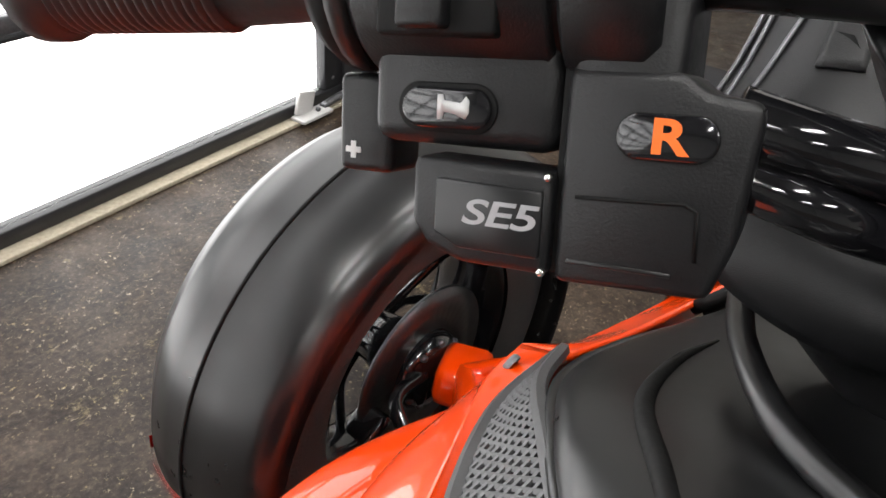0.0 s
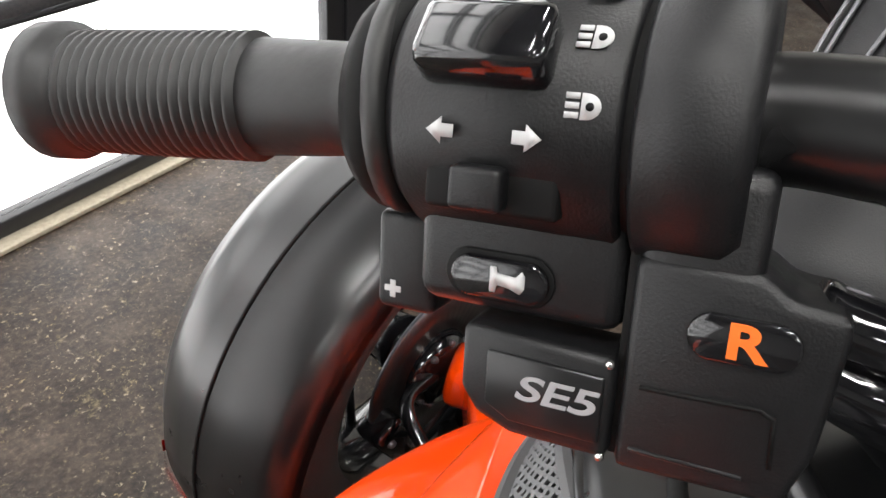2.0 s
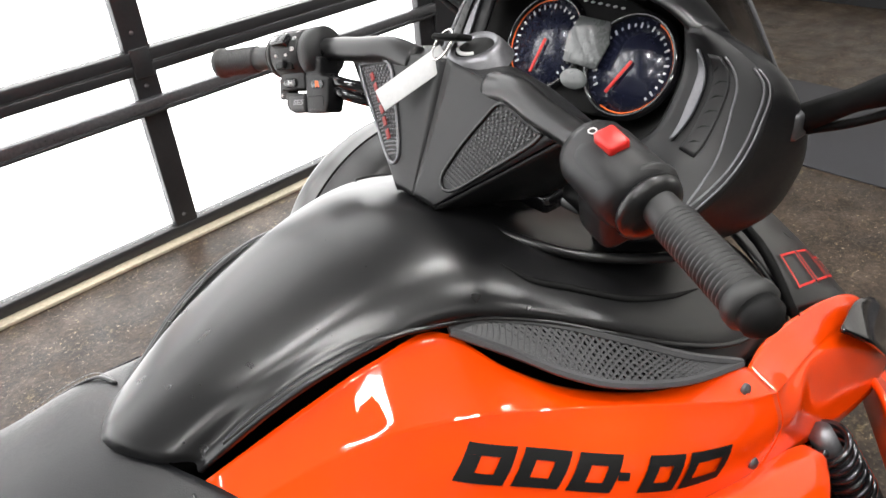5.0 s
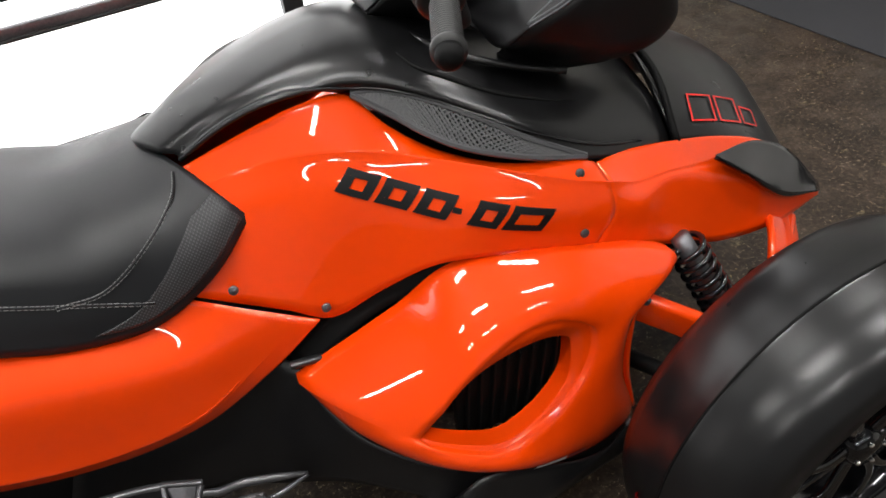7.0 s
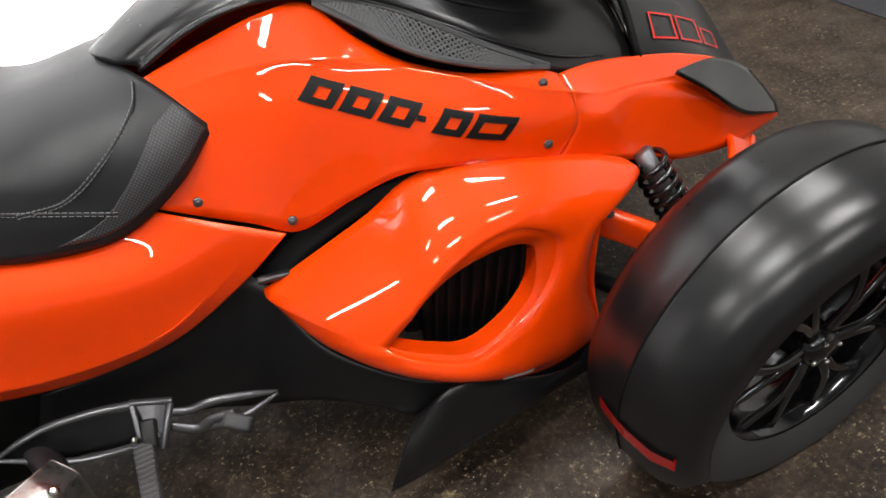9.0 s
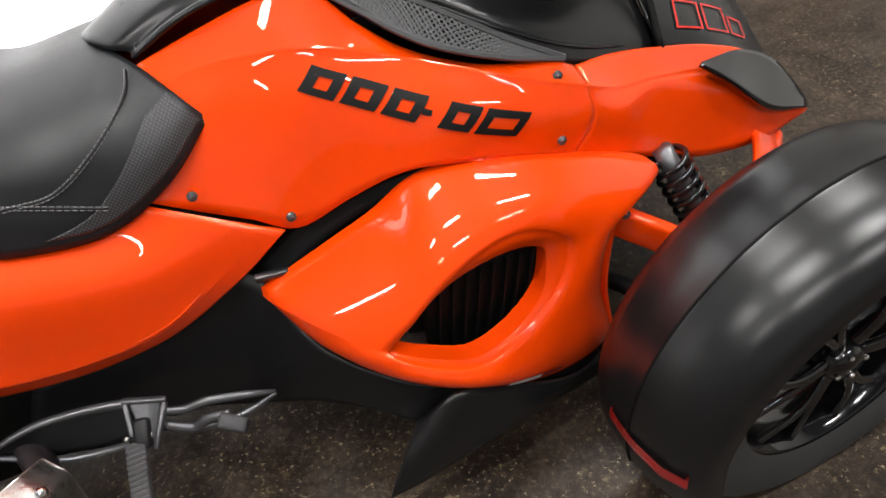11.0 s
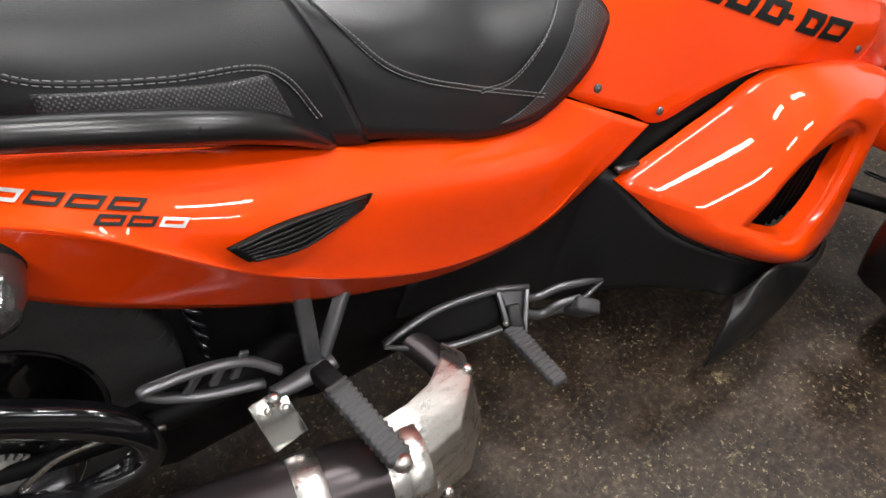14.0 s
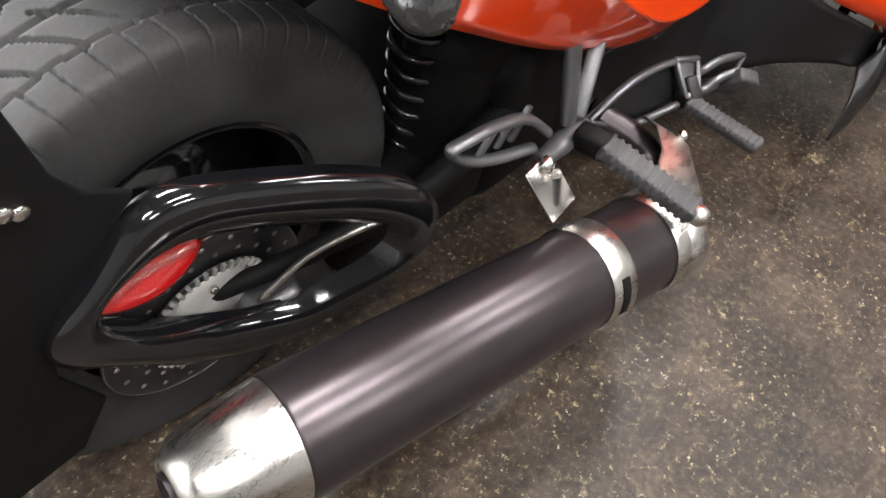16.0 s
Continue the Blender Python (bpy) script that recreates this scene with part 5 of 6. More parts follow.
part("steering_cowl", loft([across([(1.34, -0.13, 0.775), (1.33, -0.07, 0.80), (1.33, 0, 0.81)]), across([(1.42, -0.17, 0.755), (1.42, -0.08, 0.775), (1.42, 0, 0.78)]), across([(1.52, -0.19, 0.745), (1.52, -0.09, 0.75), (1.52, 0, 0.755)])], 16, 16, 0.008), "matte", trike, "dark tray under the instrument fairing")
part("steering_stem", tube([(1.47, 0, 0.74), (1.45, 0, 0.86), (1.42, 0, 0.96)], [0.05, 0.04, 0.035], 16, 12), "matte", trike)
U, VV, WW, LO, SC = Vector((0.245, -0.949, 0.200)), Vector((0.271, 0.265, 0.925)), Vector((-0.931, -0.173, 0.323)), Vector((1.328, 0.231, 0.919)), 1.026
SW = Matrix(((U.x * SC, VV.x * SC, WW.x * SC, LO.x), (U.y * SC, VV.y * SC, WW.y * SC, LO.y), (U.z * SC, VV.z * SC, WW.z * SC, LO.z), (0, 0, 0, 1)))


def sw(u, v, w=0.0, turn=0):
    """A pose in the left switch cluster, millimetres: u inboard along the bar, v up, w towards the rider."""
    return SW @ Matrix.Translation((u / 1000, v / 1000, w / 1000)) @ pose(0, 0, 0, 0, 0, turn)


lbar = [tuple(sw(20, 63, -22).translation), tuple(sw(45, 65, -22).translation), (1.386, 0.150, 0.992), (1.396, 0.105, 0.998), (1.402, 0.065, 0.992)]
hb = part("handlebar", tube(lbar, [0.0145, 0.0145, 0.0155, 0.0165, 0.017], 18, 40), "satin", trike, "satin black handlebar")
part("bar_half", tube([both(p) for p in lbar], [0.0145, 0.0145, 0.0155, 0.0165, 0.017], 18, 40), "satin", hb)
part("bar_clamp", block((0.05, 0.12, 0.03), Matrix.Translation((1.415, 0, 0.978)), 0.01), "matte", hb)


def grip(root, end, parent, cap=True, fat=1.0):
    root, end = Vector(root), Vector(end)
    d = end - root
    L = d.length
    prof = [(0.0, 0.0), (0.027, 0.0), (0.028, 0.002), (0.027, 0.005), (0.0165, 0.007), (0.0145, 0.02), (0.0155, 0.045)]
    n = 19
    for k in range(n):
        z = 0.045 + (L - 0.055) * k / n
        dz = (L - 0.055) / n
        prof += [(0.0148, z + 0.001), (0.0148, z + dz * 0.35), (0.0172, z + dz * 0.5), (0.0172, z + dz * 0.95)]
    prof += [(0.0195, L - 0.008), (0.0195, L), (0.014, L + 0.004), (0, L + 0.004)]
    m = Matrix.Translation(root) @ Vector((0, 0, 1)).rotation_difference(d).to_matrix().to_4x4()
    prof = [(r * fat, z) for r, z in prof]
    g = part("grip", lathe(prof, 24, m), "grip", parent, "ribbed black rubber grip")
    if cap:
        part("bar_end", lathe([(0.0, L + 0.02), (0.010, L + 0.019), (0.0165, L + 0.012), (0.0165, L + 0.003), (0, L + 0.003)], 20, m), "matte", parent)
    return g


ROOT, TIP = sw(-48, 62, -20).translation, sw(-160, 57.5, -2).translation
gl = grip(ROOT, TIP, hb, False, 1.06)
gr = grip((1.358, -0.292, 0.972), (1.302, -0.426, 0.955), hb, True, 1.06)
# left switch cluster
def mmblock(u0, u1, v0, v1, w0, w1, bevel=2.0):
    return block(((u1 - u0) / 1000, (v1 - v0) / 1000, (w1 - w0) / 1000), sw((u0 + u1) / 2, (v0 + v1) / 2, (w0 + w1) / 2), bevel / 1000, None, 3)


sc = part("left_switch", mmblock(-38, 13, 16, 50, -38, -2, 5), "plastic", trike, "black left switch cluster with lamp, horn and reverse buttons")
axm = SW @ Matrix.Translation((0, 0.062, -0.022)) @ pose(0, 0, 0, 0, 90, 0)
part("barrel", lathe([(0, -0.043), (0.028, -0.043), (0.0315, -0.039), (0.0315, 0.009), (0.030, 0.0105), (0, 0.0105)], 48, axm), "plastic", sc)
part("clamp_barrel", lathe([(0, 0.0125), (0.031, 0.0125), (0.0325, 0.014), (0.0325, 0.031), (0.030, 0.0345), (0, 0.0345)], 48, axm), "plastic", sc)
part("collar", lathe([(0.016, -0.058), (0.026, -0.057), (0.0285, -0.053), (0.0285, -0.0465), (0.024, -0.044), (0.016, -0.043)], 40, axm), "matte", sc, "black flange between grip and switches")
part("split_ring", lathe([(0.029, 0.010), (0.029, 0.013)], 40, axm), "matte", sc)
part("right_body", mmblock(15, 40, -12, 56, -36, 0, 4), "plastic", sc)
part("body_foot", plate([(0.015, -0.0135), (0.050, -0.0125), (0.0545, 0.0), (0.0572, 0.028), (0.0560, 0.0312), (0.046, 0.0320), (0.040, 0.0365), (0.015, 0.0365)], 0.028, sw(0, 0, -27.2), 0.0022), "plastic", sc)
part("recess_line", plate([(0.019, 0.0080), (0.0435, 0.0090), (0.0465, 0.0075), (0.0472, -0.004), (0.0462, -0.004), (0.0455, 0.0068), (0.043, 0.0080), (0.019, 0.0070)], 0.0006, sw(0, 0, 0.6)), "matte", sc)
part("recess_foot", mmblock(18, 42, -8.4, -7.2, 0.2, 1.1, 0.4), "satin", sc)
part("trigger", plate([(-0.0235, 0.0135), (0.0135, 0.0125), (0.0135, -0.0125), (-0.010, -0.0125), (-0.019, -0.009), (-0.0235, -0.003)], 0.018, sw(0, 0, -17), 0.0022), "plastic", sc, "black shift paddle with a pale mark")
part("trigger_face", plate([(-0.0165, 0.0085), (0.0115, 0.0080), (0.0115, -0.0085), (-0.010, -0.0085), (-0.0165, -0.005)], 0.0016, sw(0, 0, 0.3), 0.0007), "satin", sc)
part("plus_paddle", mmblock(-58, -40, 5, 33, -36, -17.5, 2.5), "plastic", sc)
bm = mmblock(-55.2, -50.2, 10.3, 12.0, -17.6, -17.2, 0.1)
bm2 = mmblock(-53.5, -51.8, 8.7, 13.6, -17.6, -17.2, 0.1)
part("plus_sign", bm, "white", sc)
part("plus_sign", bm2, "white", sc)
part("gap_line", mmblock(13.0, 15.4, -12, 52, -20, -3, 0.3), "matte", sc)


def oval(u, v, a, b, h, w, mat, parent, name, label=""):
    pts = [((a if math.cos(t) > 0 else -a) * (1 - b / a) / 1000 + b / 1000 * math.cos(t), b / 1000 * math.sin(t)) for t in [2 * math.pi * k / 36 for k in range(36)]]
    return part(name, plate(pts, h / 1000, sw(u, v, w), min(h, b) * 0.00035), mat, parent, label)


oval(37.5, 22.5, 12.5, 6.5, 1.2, -0.6, "matte", sc, "button_well")
oval(38, 22.5, 11, 5.2, 2.6, 0.0, "gloss", sc, "reverse_button", "black button with an orange letter")
oval(-16, 25.5, 13.5, 6.2, 1.2, -2.4, "matte", sc, "button_well")
oval(-15.5, 25.5, 12, 5.0, 3.0, -2.0, "gloss", sc, "horn_button", "black horn button with a white sign")
part("horn_sign", plate([(-0.0042, -0.0030), (-0.0028, -0.0030), (-0.0024, -0.0012), (0.0005, -0.0016), (0.0032, -0.0026), (0.0042, -0.0012), (0.0042, 0.0018), (0.0034, 0.0028), (0.0020, 0.0012), (-0.0024, 0.0016), (-0.0028, 0.0030), (-0.0042, 0.0030)], 0.0003, sw(-13, 25.8, 1.1)), "white", sc)
rk = part("turn_well", mmblock(-32, -1, 42, 54.5, -3.0, 7.5, 1.5), "matte", sc)
part("turn_switch", mmblock(-24, -12, 43.5, 53, 6, 13, 1.5), "plastic", sc, "black turn signal switch")
bm = block((0.029, 0.016, 0.012), SW @ Matrix.Translation((-0.0185, 0.0775, 0.0075)) @ pose(0, 0, 0, -38, 0, 0), 0.003)
part("beam_rocker", bm, "gloss", sc, "glossy black headlamp rocker")
for u, way in ((-27, -1), (-7.8, 1)):
    part("arrow_sign", plate([(way * x, y) for x, y in ((-0.0030, -0.0014), (-0.0002, -0.0014), (-0.0002, -0.0028), (0.0032, 0.0), (-0.0002, 0.0028), (-0.0002, 0.0014), (-0.0030, 0.0014))], 0.0003, SW @ Matrix.Translation((u / 1000, 0.0597, 0.0107)) @ pose(0, 0, 0, -4, 0, 0)), "white", sc)
for v, w, rx in ((66.8, 0.0092, -10), (79.8, 0.0044, -34), (88.6, -0.0042, -60)):
    at = SW @ Matrix.Translation((0.0028, v / 1000, w)) @ pose(0, 0, 0, rx, 0, 0)
    part("beam_sign", plate([(0.0006 + 0.0030 * math.cos(t), 0.0026 * math.sin(t)) for t in [math.pi * (k / 10 - 0.5) for k in range(11)]] + [(-0.0004, 0.0026), (-0.0004, -0.0026)], 0.0003, at), "white", sc)
    for k in range(3):
        part("beam_ray", plate([(-0.0036, -0.0024 + 0.0019 * k), (-0.0008, -0.0024 + 0.0019 * k), (-0.0008, -0.0012 + 0.0019 * k), (-0.0036, -0.0012 + 0.0019 * k)], 0.0003, at), "white", sc)
    part("beam_pupil", plate([(0.0014 + 0.0009 * math.cos(t), 0.0009 * math.sin(t)) for t in [2 * math.pi * k / 10 for k in range(10)]], 0.0004, at), "matte", sc)
for u, v in ((12.2, 11.2), (12.2, -11.5)):
    part("cluster_screw", ball(sw(u, v, 1.2).translation, 0.0012), "chrome", sc)
part("brake_cable", tube([sw(50, 27, -12).translation, sw(75, 20, -18).translation, (1.405, 0.125, 0.935), (1.44, 0.08, 0.90)], 0.008, 10, 24), "gloss", sc)
part("second_cable", tube([sw(50, 15, -14).translation, sw(75, 6, -20).translation, (1.41, 0.13, 0.912), (1.45, 0.08, 0.87)], 0.007, 10, 24), "gloss", sc)


def lettering(text, size, m, mat, parent, label="", shear=0.0, width=1.0, bold=0.0):
    cu = bpy.data.curves.new("lettering", "FONT")
    cu.body, cu.size, cu.align_x, cu.align_y, cu.extrude, cu.shear = text, size, "CENTER", "CENTER", 0.00012, shear
    cu.space_character = width
    cu.offset = bold
    tmp = new("lettering_curve", cu)
    me = bpy.data.meshes.new_from_object(tmp.evaluated_get(bpy.context.evaluated_depsgraph_get()))
    bpy.data.objects.remove(tmp)
    me.transform(m)
    me.materials.clear()
    me.materials.append(M[mat])
    me.transform(FRAME[0])
    ob = new("lettering", me)
    ob.parent = parent
    ob.matrix_parent_inverse = parent.matrix_world.inverted()
    return tagged(ob, label)


lettering("R", 0.0105, sw(38.5, 22.4, 2.75) @ Matrix.Diagonal((1.25, 1, 1, 1)), "amber", sc, "orange letter R", 0.0, 1.0, 0.0003)
lettering("SE5", 0.0098, sw(0.5, 0.8, 2.05) @ Matrix.Diagonal((1.42, 0.90, 1, 1)), "grey_print", sc, "pale grey lettering SE5", 0.2, 0.95, 0.00015)

# right switch housing
RU = Vector((-0.245, -0.949, -0.200)).normalized()
RV = (Vector((-0.25, 0, 1)) - RU * RU.dot(Vector((-0.25, 0, 1)))).normalized()
RW = RV.cross(RU)
RO = Vector((1.362, -0.258, 0.974))
RM = Matrix(((RU.x, RW.x, RV.x, RO.x), (RU.y, RW.y, RV.y, RO.y), (RU.z, RW.z, RV.z, RO.z), (0, 0, 0, 1)))
rsw = part("right_switch", block((0.066, 0.058, 0.064), RM, 0.018, None, 4), "plastic", trike, "black right switch housing with a red kill switch")
part("housing_barrel", lathe([(0, -0.05), (0.028, -0.05), (0.033, -0.04), (0.035, 0.022), (0.029, 0.036), (0, 0.036)], 28, RM @ pose(0.006, 0, 0, 0, 90, 0)), "plastic", rsw)
part("flange", lathe([(0, 0.037), (0.030, 0.037), (0.032, 0.041), (0.030, 0.046), (0.022, 0.050), (0, 0.050)], 28, RM @ pose(0.006, 0, 0, 0, 90, 0)), "satin", rsw)
part("kill_switch", block((0.026, 0.020, 0.012), RM @ Matrix.Translation((-0.004, 0.0, 0.036)), 0.003), "red_plastic", rsw, "red kill switch")
part("kill_sign", lathe([(0.0028, 0.0005), (0.0042, 0.0008), (0.0042, 0.0), (0.0028, 0.0)], 16, RM @ Matrix.Translation((-0.026, -0.004, 0.0335)), closed=True), "white", rsw)
part("lower_housing", block((0.052, 0.05, 0.062), RM @ Matrix.Translation((-0.012, 0.004, -0.052)), 0.012, None, 3), "plastic", rsw)
part("start_button", lathe([(0, 0.006), (0.008, 0.005), (0.009, 0.0), (0, 0.0)], 20, RM @ Matrix.Translation((-0.008, 0.030, -0.042)) @ pose(0, 0, 0, -90, 0, 0)), "gloss", rsw)
for k in range(3):
    part("start_sign", block((0.006, 0.0015, 0.003), RM @ Matrix.Translation((-0.028, 0.0295, -0.030 - k * 0.016)), 0.0004), "white", rsw)

# instrument fairing, dials, screen
FRONT = [(1.70, -0.12, 0.98), (1.74, -0.16, 0.93), (1.78, -0.18, 0.87), (1.80, -0.18, 0.82), (1.79, -0.17, 0.775), (1.74, -0.16, 0.745), (1.64, -0.14, 0.735), (1.55, -0.11, 0.735), (1.47, -0.06, 0.745)]
OUTER = [(1.645, -0.18, 1.012), (1.672, -0.236, 0.972), (1.705, -0.255, 0.915), (1.738, -0.250, 0.86), (1.745, -0.240, 0.811), (1.70, -0.235, 0.778), (1.62, -0.208, 0.764), (1.55, -0.175, 0.772), (1.52, -0.12, 0.785)]
SEAM = [(1.61, -0.175, 1.025), (1.632, -0.240, 0.978), (1.612, -0.252, 0.935), (1.572, -0.252, 0.893), (1.505, -0.246, 0.866), (1.485, -0.222, 0.838), (1.485, -0.185, 0.822), (1.490, -0.14, 0.818), (1.495, -0.10, 0.825)]
INNER = [(1.615, -0.148, 1.022), (1.607, -0.158, 0.985), (1.590, -0.160, 0.95), (1.565, -0.155, 0.915), (1.545, -0.13, 0.89), (1.53, -0.105, 0.88), (1.51, -0.08, 0.875), (1.49, -0.05, 0.875), (1.47, -0.02, 0.88)]
FACEM = [tuple(Vector(a) * 0.5 + Vector(b) * 0.5 + Vector((-0.012, -0.008, 0.004))) for a, b in zip(SEAM, INNER)]
fair = None
for s in (1, -1):
    f = lambda rows: [[p if s == 1 else both(p) for p in r] for r in rows]
    ob = part("instrument_fairing", loft(f([FRONT, OUTER, SEAM]), 44, 16, 0.005), "plastic", trike, "black plastic instrument fairing")
    FACE = f([SEAM, FACEM, INNER])
    part("inner_fairing", loft(FACE, 44, 14, 0.004), "plastic", ob)
    for v in (0.02, 0.09):
        part("fairing_seam", tube([on_loft(FACE, 0.10 + 0.40 * k / 14, v) + Vector((-0.0045, -0.003 * s, 0.002)) for k in range(15)], 0.0013, 6, 40), "alu", ob)
    part("fairing_seam", tube([on_loft(FACE, 0.08 + 0.42 * k / 14, 0.42 - 0.33 * (k / 14) ** 2) + Vector((-0.0045, -0.003 * s, 0.002)) for k in range(15)], 0.0013, 6, 40), "alu", ob)
    strip = [[tuple(on_loft(FACE, 0.07 + 0.30 * k / 8, v0 + dv * math.sin(math.pi * (0.12 + 0.8 * k / 8))) + Vector((-0.006, -0.003 * s, 0.002))) for k in range(9)] for v0, dv in ((0.80, -0.06), (0.80, 0.0), (0.80, 0.04))]
    part("trim_strip", loft(strip, 24, 6, 0.003), "alu", ob, "silver trim strip")
    slotbed = [[tuple(on_loft(FACE, 0.08 + 0.30 * k / 8, v) + Vector((-0.0042, -0.0025 * s, 0.0015))) for k in range(9)] for v in (0.48, 0.58, 0.67)]
    part("slot_bed", loft(slotbed, 24, 6, 0.002), "plastic", ob, "black slotted panel")
    for k in range(6):
        u = 0.11 + 0.045 * k
        a, b = on_loft(FACE, u, 0.52), on_loft(FACE, u + 0.022, 0.64)
        way = Vector((-0.85, -0.45 * s, 0.3)).normalized()
        mid_p = (a + b) / 2 + way * 0.0058
        ax_ = (b - a).normalized()
        part("vent_slot", plate([(-0.0085, 0), (0, 0.0034), (0.0085, 0), (0, -0.0034)], 0.0012, basis(tuple(mid_p), tuple(ax_), tuple(way.cross(ax_))), 0.0), "matte", ob, smooth=False)
    fair = fair or ob
part("steering_stem", tube([(1.50, 0, 0.76), (1.46, 0, 0.84), (1.42, 0, 0.95)], [0.045, 0.035, 0.032], 16, 10), "matte", trike, "dark steering stem under the console")
part("stem_bracket", bar((1.47, -0.10, 0.845), (1.47, 0.10, 0.845), 0.05, 0.025, 0.006), "gloss", trike)
for s in (1, -1):
    part("steering_link", tube([(1.46, -0.05 * s, 0.86), (1.49, -0.12 * s, 0.83), (1.55, -0.17 * s, 0.80)], 0.008, 8, 16), "alu", trike)
COLLAR = [(1.58, -0.215, 0.768), (1.50, -0.190, 0.790), (1.43, -0.150, 0.812), (1.385, -0.085, 0.832), (1.37, 0, 0.838)]
part("cockpit_collar", tube(across(COLLAR), 0.0075, 8, 60, flat=0.8), "satin", trike, "black rim round the steering opening")
part("dash_base", loft([INNER, [(x + 0.075, y * 0.75, z) for x, y, z in INNER], [(x + 0.09, 0, z) for x, y, z in INNER], [(x + 0.075, -y * 0.75, z) for x, y, z in INNER], [both(p) for p in INNER]], 24, 16, 0.004), "matte", fair)
DM = basis((1.622, 0.0, 0.957), (0, -1, 0), (0.5, 0, 0.87))      # dial board: x to the right, y up, z to the rider
board = part("dial_board", plate([(0.138 * math.cos(t), 0.078 * math.sin(t) * (1.0 if math.sin(t) > 0 else 0.92)) for t in [2 * math.pi * k / 48 for k in range(48)]], 0.012, DM @ Matrix.Translation((0, 0, -0.016)), 0.003), "matte", trike, "black instrument panel with two round dials")
for cx in (-0.070, 0.070):
    lathe_m = DM @ Matrix.Translation((cx, 0.0, 0))
    dial = part("dial", lathe([(0, 0.0), (0.059, 0.0), (0.059, -0.004), (0, -0.004)], 48, lathe_m), "dial", board, "dark dial face")
    part("dial_rim", lathe([(0.059, -0.002), (0.0595, 0.005), (0.0635, 0.006), (0.067, -0.002)], 48, lathe_m), "gloss", dial)
    part("dial_arc", lathe([(0.0568, 0.0004), (0.0586, 0.0004), (0.0586, 0.0009), (0.0568, 0.0009)], 40, lathe_m, arc=(95, 235) if cx < 0 else (-110, 70), closed=True), "amber", dial)
    for k in range(26):
        a = radians(-40 + 260 * k / 25)
        part("tick", block((0.0065 if k % 2 else 0.0035, 0.0026, 0.0005), lathe_m @ Matrix.Translation((0.0495 * math.cos(a), 0.0495 * math.sin(a), 0.0006)) @ pose(0, 0, 0, 0, 0, math.degrees(a)), 0.0001), "white", dial)
    a = radians(262 if cx < 0 else 245)
    part("needle", bar(lathe_m @ Vector((0.006 * math.cos(a + 3.14), 0.006 * math.sin(a + 3.14), 0.004)), lathe_m @ Vector((0.042 * math.cos(a), 0.042 * math.sin(a), 0.004)), 0.0044, 0.002, 0.0006, None, DM.to_3x3().col[2]), "red_plastic", dial, "red needle")
part("display", plate([(-0.034, 0.010), (-0.024, 0.036), (0.024, 0.036), (0.034, 0.010), (0.027, -0.024), (-0.027, -0.024)], 0.003, DM @ Matrix.Translation((0.0, 0.008, 0.004)), 0.001), "lcd", board, "pale grey display")
part("lower_display", plate([(0.022 * math.cos(t), 0.013 * math.sin(t)) for t in [2 * math.pi * k / 16 for k in range(16)]], 0.002, DM @ Matrix.Translation((0.0, -0.034, 0.005)), 0.0006), "lcd", board)
for k in range(6):
    part("tell_tale", ball(DM @ Vector((-0.03 + k * 0.012, 0.064, 0.0)), 0.003, 0.5), "white", board)
part("visor", loft([across([(1.605, -0.168, 1.020), (1.598, -0.125, 1.048), (1.592, -0.06, 1.064), (1.59, 0, 1.068)]), across([(1.65, -0.18, 1.012), (1.66, -0.125, 1.045), (1.665, -0.06, 1.058), (1.665, 0, 1.06)]), across([(1.70, -0.12, 0.98), (1.73, -0.09, 0.995), (1.74, -0.04, 1.0), (1.745, 0, 1.0)])], 24, 8, 0.006), "satin", trike, "black visor over the dials")
part("windscreen", loft([across([(1.668, -0.232, 0.972), (1.735, -0.14, 0.975), (1.78, 0, 0.975)]), across([(1.652, -0.185, 1.06), (1.70, -0.10, 1.09), (1.72, 0, 1.10)]), across([(1.63, -0.125, 1.15), (1.65, -0.07, 1.18), (1.66, 0, 1.19)])], 24, 12, 0.003), "smoke", trike, "smoke-tinted windscreen")
part("screen_edge", tube([(1.668, -0.233, 0.972), (1.652, -0.186, 1.06), (1.63, -0.126, 1.15), (1.65, -0.07, 1.181), (1.66, 0, 1.191), (1.65, 0.07, 1.181), (1.63, 0.126, 1.15), (1.652, 0.186, 1.06), (1.668, 0.233, 0.972)], 0.0022, 6, 60), "lattice", trike)

# ignition console: two wings with mesh panels that meet in a low prow, and the lock on its top
WING = [[(1.388, -0.177, 0.975), (1.364, -0.108, 0.922), (1.336, -0.032, 0.864)], [(1.392, -0.105, 0.996), (1.366, -0.068, 0.938), (1.335, -0.020, 0.866)], [(1.398, 0.0, 1.010), (1.372, 0.0, 0.948), (1.334, 0.0, 0.866)]]
UNDER = [WING[0], [(1.42, -0.165, 0.945), (1.40, -0.105, 0.895), (1.38, -0.035, 0.850)], [(1.47, -0.15, 0.915), (1.45, -0.10, 0.865), (1.43, -0.04, 0.84)]]
TOPP = [[WING[0][0], WING[1][0], WING[2][0]], [(1.45, -0.155, 0.965), (1.45, -0.08, 0.992), (1.45, 0, 1.000)], [(1.53, -0.13, 0.905), (1.545, -0.07, 0.905), (1.55, 0, 0.905)]]
con = None
